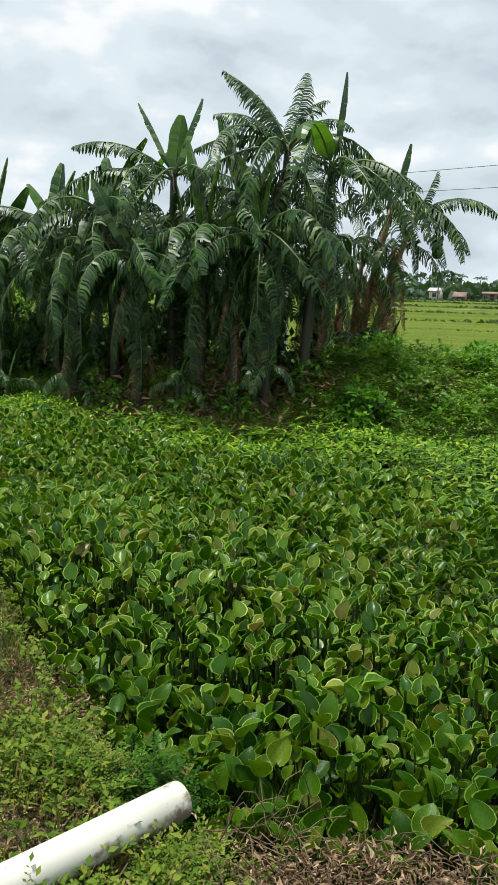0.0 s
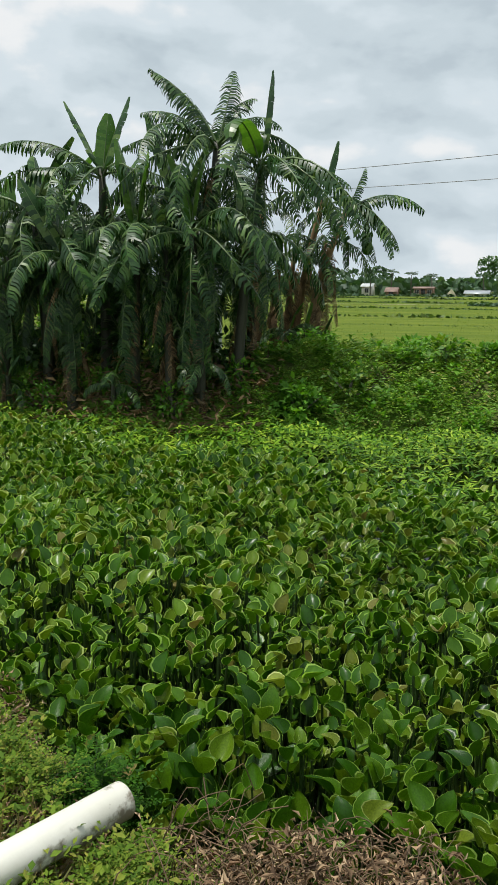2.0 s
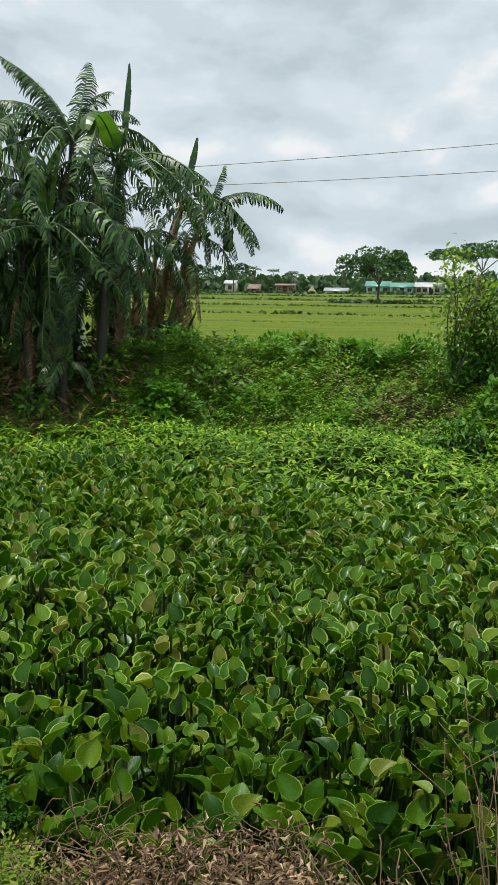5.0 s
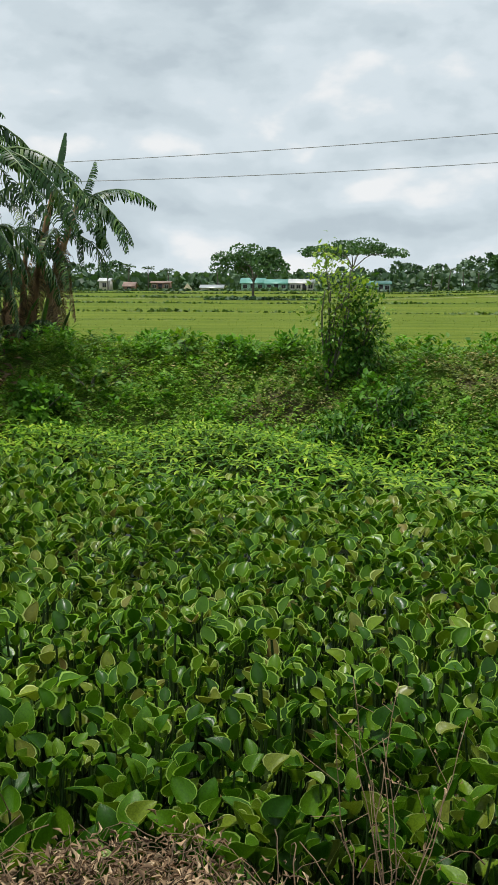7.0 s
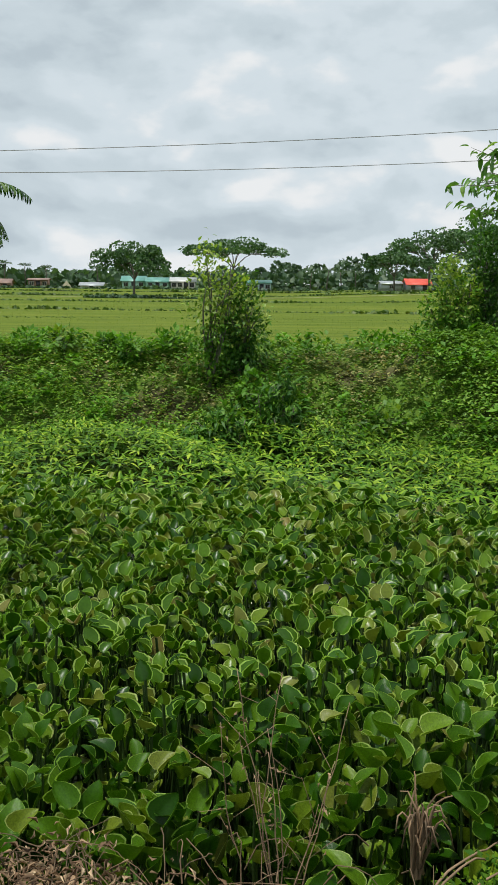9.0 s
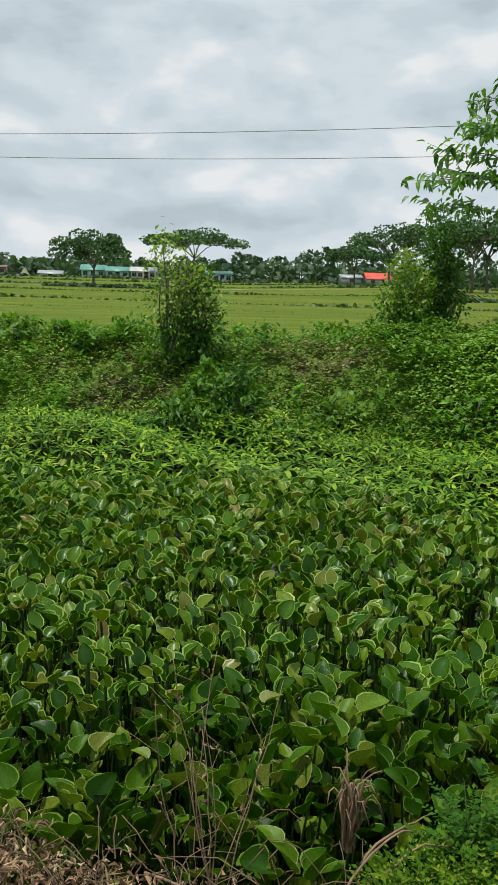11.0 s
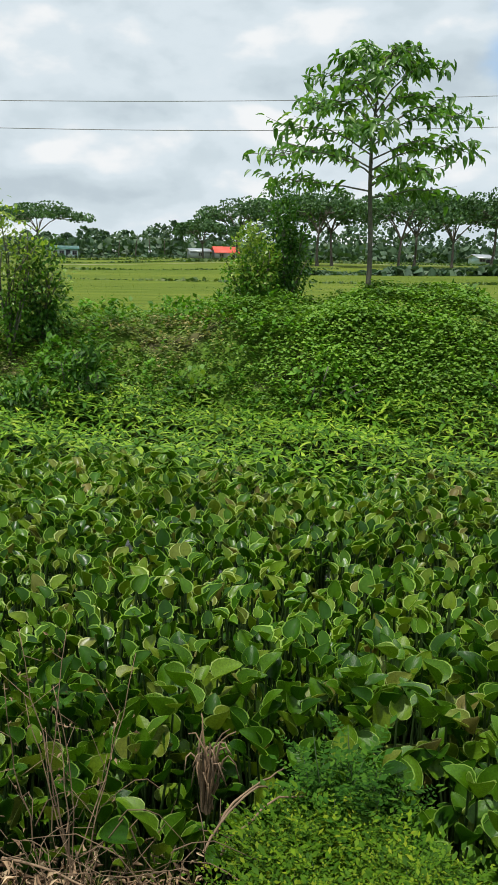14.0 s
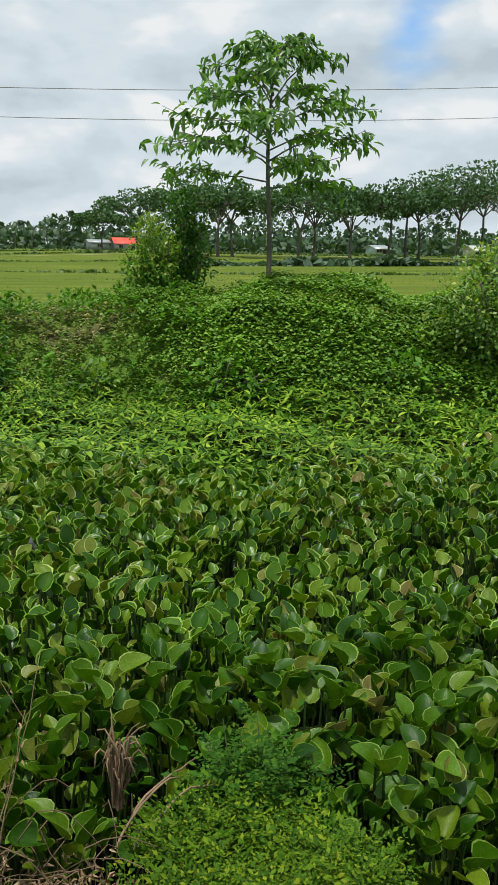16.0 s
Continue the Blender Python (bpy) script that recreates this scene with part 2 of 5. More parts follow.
def mesh_of(name, verts, faces, mats, index=None, smooth=False):
    """A mesh from an array of places and a list of face arrays (each with a fixed number of corners)."""
    me = bpy.data.meshes.new(name)
    verts = np.asarray(verts, dtype=np.float32)
    faces = [np.asarray(f, dtype=np.int32) for f in faces if len(f)]
    loops = np.concatenate([f.ravel() for f in faces])
    counts = np.concatenate([np.full(len(f), f.shape[1], dtype=np.int32) for f in faces])
    me.vertices.add(len(verts))
    me.vertices.foreach_set("co", verts.ravel())
    me.loops.add(len(loops))
    me.loops.foreach_set("vertex_index", loops)
    me.polygons.add(len(counts))
    me.polygons.foreach_set("loop_start", np.concatenate(([0], np.cumsum(counts)[:-1])).astype(np.int32))
    for m in mats if isinstance(mats, (list, tuple)) else [mats]:
        me.materials.append(m)
    if index is not None:
        me.polygons.foreach_set("material_index", np.asarray(index, dtype=np.int32))
    if smooth:
        me.polygons.foreach_set("use_smooth", np.ones(len(counts), dtype=bool))
    me.update(calc_edges=True)
    return me


def child(name, me, parent, label="", m=None):
    ob = new(name, me)
    ob.parent = parent
    if m is not None:
        ob.matrix_basis = m
    return tagged(ob, label)


def thing(name, x, y, z, label, category, group="", turn=0.0):
    ob = new(name)
    ob.empty_display_size = 0.1
    ob.matrix_basis = pose(x, y, z, 0, 0, turn)
    return tagged(ob, label, category, group)


def join(pieces):
    """Several (verts, [faces]) as one."""
    vs, fs, n = [], [], 0
    for v, faces in pieces:
        vs.append(np.asarray(v, dtype=float))
        fs += [np.asarray(f) + n for f in faces]
        n += len(v)
    return np.concatenate(vs), fs


def unit(v):
    return v / np.maximum(np.linalg.norm(v, axis=-1, keepdims=True), 1e-9)


def frames(way, face):
    """Turns with local y along way and local z as near face as can be."""
    y = unit(way)
    x = unit(np.cross(y, face))
    z = np.cross(x, y)
    return np.stack([x, y, z], axis=-1)


def scatter(template, turns, scales, places):
    """Copies of a (verts, [faces]) template: turns N x 3 x 3, scales N or N x 3, places N x 3."""
    v, faces = template
    n, k = len(places), len(v)
    scales = np.asarray(scales, dtype=float)
    if scales.ndim == 1:
        scales = np.repeat(scales[:, None], 3, axis=1)
    out = np.einsum("nij,nkj->nki", turns, v[None] * scales[:, None, :]) + places[:, None, :]
    step = (np.arange(n) * k)[:, None, None]
    return out.reshape(-1, 3), [(f[None] + step).reshape(-1, f.shape[1]) for f in faces]


def tube(points, radii, sides=6, cap=True):
    """A tapered tube along points."""
    p = np.asarray(points, dtype=float)
    d = unit(np.gradient(p, axis=0))
    ref = np.where(np.abs(d[:, 2:3]) > 0.9, np.array([[1.0, 0, 0]]), np.array([[0, 0, 1.0]]))
    a = unit(np.cross(d, ref))
    b = np.cross(d, a)
    for i in range(1, len(p)):             # keep the ring from twisting
        if np.dot(a[i], a[i - 1]) < 0.2:
            a[i] = unit(a[i - 1] - d[i] * np.dot(a[i - 1], d[i]))
            b[i] = np.cross(d[i], a[i])
    w = np.arange(sides) * 2 * np.pi / sides
    r = np.asarray(radii, dtype=float)[:, None, None] * np.ones((len(p), 1, 1))
    v = p[:, None] + r * (np.cos(w)[None, :, None] * a[:, None] + np.sin(w)[None, :, None] * b[:, None])
    i, j = np.meshgrid(np.arange(len(p) - 1), np.arange(sides), indexing="ij")
    k = (j + 1) % sides
    q = np.stack([i * sides + j, i * sides + k, (i + 1) * sides + k, (i + 1) * sides + j], axis=-1).reshape(-1, 4)
    v = v.reshape(-1, 3)
    faces = [q]
    if cap:
        tip = np.arange(sides) + (len(p) - 1) * sides
        faces += [tip[None]]
    return v, faces


def grid_leaf(rows, half, cols, cup, bend, fold=0.0):
    """A leaf blade of length 1 along y: rows down its length, half widths, cupped across and bent along."""
    v, q = [], []
    for r, w in zip(rows, half):
        for u in cols:
            edge = abs(u)
            v.append((u * w, r - 0.06 * edge * edge * (1 - r), cup * edge ** 2 * w * 2 - bend * r * r + fold * edge * w))
    n = len(cols)
    for i in range(len(rows) - 1):
        for j in range(n - 1):
            q.append((i * n + j, i * n + j + 1, (i + 1) * n + j + 1, (i + 1) * n + j))
    return np.array(v), [np.array(q)]


LEAF_OVAL = grid_leaf((0, 0.3, 0.68, 1), (0.04, 0.30, 0.24, 0.0), (-1, 0, 1), 0.0, 0.18, 0.35)
LEAF_SMALL = (np.array([(0, 0, 0), (0.28, 0.45, 0.08), (0, 1, -0.08), (-0.28, 0.45, 0.08), (0, 0.5, 0)]), [np.array([(0, 1, 4), (1, 2, 4), (2, 3, 4), (3, 0, 4)])])
LEAF_THIN = (np.array([(0, 0, 0), (0.28, 0.45, 0.10), (0, 1, -0.08), (-0.28, 0.45, 0.10)]), [np.array([(0, 1, 2), (0, 2, 3)])])
LEAF_VINE = (np.array([(0, 0, 0), (0.42, 0.42, 0.06), (0, 1, -0.12), (-0.42, 0.42, 0.06)]), [np.array([(0, 1, 2), (0, 2, 3)])])
LEAFLET = (np.array([(0, 0, 0), (0.26, 0.5, 0.04), (0, 1, 0), (-0.26, 0.5, 0.04)]), [np.array([(0, 1, 2, 3)])])
BLADE = (np.array([(-0.03, 0, 0), (0.03, 0, 0), (0.018, 0.6, 0.04), (-0.018, 0.6, 0.04), (0, 1, 0.16)]), [np.array([(0, 1, 2, 3)]), np.array([(3, 2, 4)])])
CLUMP = (np.array([(-0.5, -0.1, 0), (0.1, -0.5, 0.12), (0.55, 0.05, -0.08), (0.05, 0.5, 0.1), (-0.35, 0.4, -0.12), (0, 0, 0.12)]), [np.array([(0, 1, 5), (1, 2, 5), (2, 3, 5), (3, 4, 5), (4, 0, 5)])])


def spin(n, rng, up=0.0, spread=1.0):
    """Random unit ways, lifted by up."""
    a = rng.uniform(0, 2 * np.pi, n)
    z = rng.uniform(-1, 1, n) * spread + up
    r = np.sqrt(np.clip(1 - np.clip(z, -0.98, 0.98) ** 2, 0.02, 1))
    return unit(np.stack([np.cos(a) * r, np.sin(a) * r, z], axis=-1))


# ---- ground ----


def foot(x):
    """The far shore's line."""
    return np.interp(x, (-14, -9, -7, -4.6, -2.8, -1.5, 0, 1.8, 3, 4.5, 6, 9, 14), (8.4, 8.2, 8.0, 7.5, 7.9, 8.3, 8.3, 7.9, 7.0, 6.3, 5.5, 5.0, 4.6))


def soft(t):
    t = np.clip(t, 0, 1)
    return t * t * (3 - 2 * t)


def near_edge(x):
    """The near shore's line."""
    return 1.58 + 0.15 * np.exp(-((x + 0.28) / 0.40) ** 2) + np.maximum(0, -x - 0.95) * 0.78 - 0.34 * soft((x - 0.92) / 0.35) - np.maximum(0, x - 1.6) * 0.15


def ripple(x, y):
    return 0.5 * np.sin(x * 1.7 + 0.6 * np.sin(y * 1.3)) + 0.5 * np.sin(y * 2.1 + x * 0.8) + 0.4 * np.sin(x * 4.3 - y * 3.1)


def height(x, y):
    x, y = np.asarray(x, dtype=float), np.asarray(y, dtype=float)
    f = foot(x)
    crest = np.interp(x, (-9, -4.2, -3.2, -2, -1, 1.2, 2, 3, 4.2, 4.8, 5.3, 6.2, 9), (0.76, 0.80, 0.92, 0.82, 0.84, 0.80, 0.86, 0.98, 1.08, 0.99, 0.92, 0.90, 0.85))
    s = np.clip((y - f + 0.35) / 2.1, 0, 1)
    up = crest * s * s * (3 - 2 * s) - 0.15 * (1 - s)
    back = np.clip((y - f - 2.9) / 4.5, 0, 1)
    back = back * back * (3 - 2 * back)
    far = up * (1 - back) + 0.05 * back
    n = np.clip((near_edge(x) - y + 0.12) / 0.28, 0, 1)
    near = -0.3 + 0.68 * n * n * (3 - 2 * n) + 0.03 * np.clip(1.4 - y, 0, 3)
    mid = np.where(y < 4, near, np.where(y < f - 0.2, np.maximum(-0.3 + 0.0 * y, up - 0.15 * (f - 0.2 - y)), far))
    land = np.clip((y - f) / 1.0, 0, 1) * (1 - back * 0.7) + (y < 4) * n
    reach = np.hypot(x, y)
    mid = mid + 0.75 * soft((reach - 60) / 50) * soft((x - 5) / 30) * (y > 20) + 0.5 * soft((reach - 130) / 40) * soft((25 - x) / 30) * (y > 20)
    return mid + 0.035 * ripple(x, y) * np.clip(land, 0, 1)


def spread_axis(lo, hi, fine_lo, fine_hi, step, grow):
    a = list(np.arange(fine_lo, fine_hi, step))
    s = step
    while a[-1] < hi:
        s *= grow
        a.append(a[-1] + s)
    s = step
    while a[0] > lo:
        s *= grow
        a.insert(0, a[0] - s)
    return np.array(a)


def build_ground():
    xs = spread_axis(-2500, 2500, -10, 10, 0.17, 1.15)
    ys = spread_axis(-2500, 3500, 0.8, 14, 0.14, 1.12)
    gx, gy = np.meshgrid(xs, ys)
    v = np.stack([gx, gy, height(gx, gy)], axis=-1).reshape(-1, 3)
    n = len(xs)
    i, j = np.meshgrid(np.arange(len(ys) - 1), np.arange(n - 1), indexing="ij")
    q = np.stack([i * n + j, i * n + j + 1, (i + 1) * n + j + 1, (i + 1) * n + j], axis=-1).reshape(-1, 4)
    ob = new("ground", mesh_of("ground", v, [q], M_GROUND, smooth=True))
    tagged(ob, "brown soil banks and level green paddy land", "ground", kind="structure")


build_ground()


def build_water():
    xs = np.linspace(-14, 14, 57)
    lo, hi = near_edge(xs) - 0.1, foot(xs) + 0.1
    v = np.concatenate([np.stack([xs, lo, 0 * xs], -1), np.stack([xs, hi, 0 * xs], -1)])
    i = np.arange(56)
    q = np.stack([i, i + 1, i + 58, i + 57], -1)
    tagged(new("water", mesh_of("water", v, [q], M_WATER)), "dark still pond water under floating plants", "water", kind="structure")


build_water()

# ---- pond plants ----


def in_sight(x, y, spare=0.5):
    """The wedge of land that can be seen from the near bank."""
    return (x > -spare - y * 0.97) & (x < spare + y * 0.88)


def hyacinth_end(x):
    """Where the hyacinth gives way to the finer weed."""
    return np.interp(x, (-9, -5, -2.5, -0.8, 0.2, 1.2, 2, 3, 4, 7), (7.0, 6.5, 6.0, 5.55, 5.4, 5.2, 4.7, 4.2, 4.4, 4.3))


H_ROWS, H_HALF = (0, 0.07, 0.22, 0.42, 0.62, 0.8, 0.92, 1.0), (0.14, 0.33, 0.43, 0.45, 0.40, 0.28, 0.145, 0.0)


def hyacinth_blade(rng, fine, mid=False):
    rows, half = (H_ROWS, H_HALF) if fine else ((0, 0.26, 0.72, 1.0), (0.12, 0.44, 0.37, 0.0))
    if mid:
        rows, half = (0, 0.1, 0.36, 0.66, 0.88, 1.0), (0.12, 0.34, 0.455, 0.39, 0.21, 0.0)
    cols = (-1, -0.95, -0.55, 0, 0.55, 0.95, 1) if fine else (-1, -0.89, 0, 0.89, 1)
    v, f = grid_leaf(rows, half, cols, 0.0, 0.0)
    u = v[:, 0] / 0.5
    cup, back, wave = rng.uniform(0.25, 0.75), rng.uniform(-0.10, 0.30), rng.uniform(0.0, 0.08)
    swell = u ** 2 + ((v[:, 1] - 0.45) / 0.58) ** 2
    flare, curl = rng.uniform(0.1, 0.5) * cup, rng.uniform(0.0, 0.35)        # the margin and the tip roll outwards
    v[:, 2] = cup * u ** 2 - flare * u ** 4 + rng.uniform(0.03, 0.15) * swell ** 1.4 - back * v[:, 1] ** 2 - curl * v[:, 1] ** 4 + wave * np.sin(v[:, 1] * 6 + rng.uniform(0, 6)) * u
    v[:, 2] += 0.10 * np.abs(u) * (1 - v[:, 1]) ** 2
    return v, f, len(cols) - 1


def rim_sheen_index(faces, across):
    """Material 1, the painted pale sheen, on the outer strips of each blade."""
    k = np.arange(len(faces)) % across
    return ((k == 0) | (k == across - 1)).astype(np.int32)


def hyacinth_plants(rng):
    """Places of all plants: a jittered lattice over the open pond."""
    out = []
    for row in range(57):
        for col in range(152):
            x = -9.5 + col * 0.127 + (row % 2) * 0.07 + rng.uniform(-0.07, 0.07)
            y = 1.12 + row * 0.113 + rng.uniform(-0.07, 0.07)
            if near_edge(x) + rng.uniform(0.0, 0.08) < y < hyacinth_end(x) + rng.uniform(-0.5, 0.35) and in_sight(x, y, 1.3):
                out.append((x, y))
    return out


def hyacinth_leaves(rng, n, fine):
    """Local blade bases, ways, faces and sizes of one plant."""
    a = rng.uniform(0, 2 * np.pi) + np.arange(n) * 2.4 + rng.uniform(-0.4, 0.4, n)
    reach = rng.uniform(0.02, 0.11, n)
    z = 0.11 + 0.31 * rng.random(n) ** 0.7 - reach * 0.3
    base = np.stack([np.cos(a) * reach, np.sin(a) * reach, z], -1)
    lean = rng.uniform(0.08, 0.72, n) * np.where(rng.random(n) < 0.22, 1.6, 1)
    way = np.stack([np.cos(a) * np.sin(lean), np.sin(a) * np.sin(lean), np.cos(lean)], -1)
    face = np.stack([-np.cos(a) * np.cos(lean), -np.sin(a) * np.cos(lean), np.sin(lean)], -1) + rng.normal(0, 0.25, (n, 3))
    size = rng.uniform(0.043, 0.078, n) * (1.06 if fine else 0.95)
    return base, way, face, size


def build_hyacinth():
    rng = np.random.default_rng(11)
    blades = []
    for _ in range(12):
        v, f, across = hyacinth_blade(rng, True)
        blades.append(mesh_of("leaf", v, f, [M_HYA, M_RIM_SHEEN], rim_sheen_index(f[0], across), True))
    stalks = []
    for _ in range(4):
        bow = rng.uniform(-0.1, 0.1, 2)
        s = np.linspace(0, 1, 5)
        p = np.stack([bow[0] * np.sin(s * np.pi), bow[1] * np.sin(s * np.pi), s], -1)
        stalks.append(mesh_of("petiole", *tube(p, (0.05, 0.058, 0.045, 0.032, 0.024), 5, False), M_PETIOLE_SHADE, smooth=True))
    coarse = [hyacinth_blade(rng, False, k < 6) for k in range(12)]
    pieces, sticks, near = [], [], 0
    for x, y in hyacinth_plants(rng):
        n = int(rng.integers(13, 17) if y < 2.26 and in_sight(x, y) else rng.integers(12, 17))
        base, way, face, size = hyacinth_leaves(rng, n, y < 2.1)
        turns = frames(way, face)
        lift = 0.05 * math.sin(x * 2.3) + 0.04 * math.sin(y * 3.1 + x) + rng.uniform(-0.04, 0.05)
        base[:, 2] += lift
        if y < 2.26 and -1.7 < x < 1.9 and in_sight(x, y):
            plant = thing("water_hyacinth", x, y, 0.0, "floating water hyacinth with cupped glossy green leaves", "water plant", "hyacinths on the pond")
            near += 1
            for k in range(n):
                m = Matrix.Translation(base[k]) @ Matrix(turns[k].tolist()).to_4x4() @ Matrix.Scale(size[k], 4)
                child("leaf", blades[int(rng.integers(12))], plant, "", m)
                top = Vector(base[k])
                low = Vector((base[k][0] * 0.25, base[k][1] * 0.25, -0.02))
                d = top - low
                q = d.to_track_quat("Z", "Y").to_matrix().to_4x4()
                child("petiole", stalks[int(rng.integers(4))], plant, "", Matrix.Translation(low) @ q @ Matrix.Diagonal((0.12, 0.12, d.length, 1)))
        else:
            at = base + np.array([x, y, 0])
            pieces.append((turns, size * rng.uniform(0.92, 1.08), at))
            low = at * 1.0
            low[:, 2] = 0.0
            low[:, :2] = at[:, :2] * 0.3 + np.array([x, y]) * 0.7
            if y < 3.4:
                sticks.append((at, low))
    turns = np.concatenate([p[0] for p in pieces])
    sizes = np.concatenate([p[1] for p in pieces])
    at = np.concatenate([p[2] for p in pieces])
    kind = rng.integers(0, 6, len(at)) + np.where(at[:, 1] < 3.9, 0, 6)
    made = [scatter(coarse[k][:2], turns[kind == k], sizes[kind == k], at[kind == k]) for k in range(12)]
    v, f = join(made)
    index = np.concatenate([rim_sheen_index(q, 4) for q in f])
    ob = new("water_hyacinths", mesh_of("water_hyacinths", v, f, [M_HYA_FAR, M_RIM_SHEEN_FAR], index, True))
    tagged(ob, "carpet of glossy green water hyacinth covering the pond", "water plants", kind="stuff")
    top, low = np.concatenate([s[0] for s in sticks]), np.concatenate([s[1] for s in sticks])
    rod = (np.array([(-1, -0.6, 0), (1, -0.6, 0), (0, 1, 0), (-1, -0.6, 1), (1, -0.6, 1), (0, 1, 1)]), [np.array([(0, 1, 4, 3), (1, 2, 5, 4), (2, 0, 3, 5)])])
    d = top - low
    x_axis = unit(np.cross(d, np.array([[0.3, 1.0, 0.1]])))
    z_axis = unit(d)
    t = np.stack([x_axis, np.cross(z_axis, x_axis), z_axis], -1)
    sc = np.stack([np.full(len(d), 0.005), np.full(len(d), 0.005), np.linalg.norm(d, axis=1)], -1)
    child("stalks", mesh_of("stalks", *scatter(rod, t, sc, low), M_PETIOLE_SHADE), ob, "swollen green leaf stalks, darkened for the shade under the leaves")


build_hyacinth()


def rosettes(rng, pts, z0, stem, leaves, length, template, lift, mat, name, label, category, lean=0.35):
    """Shoots with leaves that arch out round their tips."""
    n = len(pts)
    a = rng.uniform(0, 2 * np.pi, (n, leaves)) * 0.35 + np.arange(leaves)[None] * 2.4 + rng.uniform(0, 6.28, (n, 1))
    el = rng.uniform(lift - 0.35, lift + 0.45, (n, leaves))
    way = np.stack([np.cos(a) * np.cos(el), np.sin(a) * np.cos(el), np.sin(el)], -1).reshape(-1, 3)
    face = np.stack([-np.cos(a) * np.sin(el), -np.sin(a) * np.sin(el), np.cos(el)], -1).reshape(-1, 3) + rng.normal(0, 0.2, (n * leaves, 3))
    tip = np.concatenate([pts, z0[:, None]], 1)
    tip[:, :2] += rng.normal(0, 0.03, (n, 2))
    tip[:, 2] += stem * rng.uniform(0.55, 1.15, n)
    drop = np.linspace(0, -0.55, leaves)[None, :, None] * np.array([0, 0, 1.0]) * stem * rng.uniform(0.5, 1.1, (n, 1, 1))
    at = (tip[:, None] + drop + rng.normal(0, 0.008, (n, leaves, 3))).reshape(-1, 3)
    size = length * rng.uniform(0.6, 1.25, n * leaves)
    ob = new(name, mesh_of(name, *scatter(template, frames(way, face), size, at), mat, smooth=True))
    return tagged(ob, label, category, kind="stuff")


def area_points(rng, n, x0, x1, y0, y1, keep):
    x, y = rng.uniform(x0, x1, n), rng.uniform(y0, y1, n)
    k = keep(x, y)
    return np.stack([x[k], y[k]], -1)


WEED_LEAF = grid_leaf((0, 0.34, 0.70, 1), (0.05, 0.165, 0.13, 0.0), (-1, 1), 0.0, 0.85)


def build_weed():
    """Upright shoots, each a star of lance-shaped leaves in three tiers."""
    rng = np.random.default_rng(5)
    step = 0.124
    gx, gy = np.meshgrid(np.arange(-11, 9.5, step), np.arange(3.6, 9.4, step))
    gx[1::2] += step / 2
    x = gx.ravel() + rng.uniform(-0.04, 0.04, gx.size)
    y = gy.ravel() + rng.uniform(-0.04, 0.04, gx.size)
    k = (y > hyacinth_end(x) + rng.normal(-0.1, 0.3, len(x))) & (y < foot(x) + 0.2 + rng.normal(0, 0.15, len(x))) & in_sight(x, y)
    x, y = x[k], y[k]
    n = len(x)
    hump = 0.09 * np.sin(x * 1.1) * np.sin(y * 1.6) + 0.06 * np.sin(x * 3.3 + y * 2.2)
    tip = np.stack([x, y, np.maximum(0.30 + hump, height(x, y) + 0.16) + rng.uniform(-0.05, 0.05, n)], -1)
    size = rng.uniform(0.75, 1.2, n)
    at, way, face, length = [], [], [], []
    for leaves, el, long, drop in ((3, 1.15, 0.052, 0.0), (5, 0.66, 0.092, -0.012), (3, 0.22, 0.095, -0.06)):
        turn = rng.uniform(0, 6.28, n)
        for i in range(leaves):
            a = turn + i * 6.283 / leaves + rng.normal(0, 0.16, n)
            e = el + rng.normal(0, 0.16, n)
            way.append(np.stack([np.cos(a) * np.cos(e), np.sin(a) * np.cos(e), np.sin(e)], -1))
            face.append(np.stack([-np.cos(a) * np.sin(e), -np.sin(a) * np.sin(e), np.cos(e)], -1))
            at.append(tip + np.array([0, 0, drop]))
            length.append(long * size * rng.uniform(0.8, 1.2, n))
    way, face, at, length = (np.concatenate(q) for q in (way, face, at, length))
    ob = new("water_weed", mesh_of("water_weed", *scatter(WEED_LEAF, frames(way, face), length, at), M_WEED, smooth=True))
    tagged(ob, "bright light-green floating weed with starry narrow leaves", "water weed", kind="stuff")


build_weed()

# ---- far bank ----


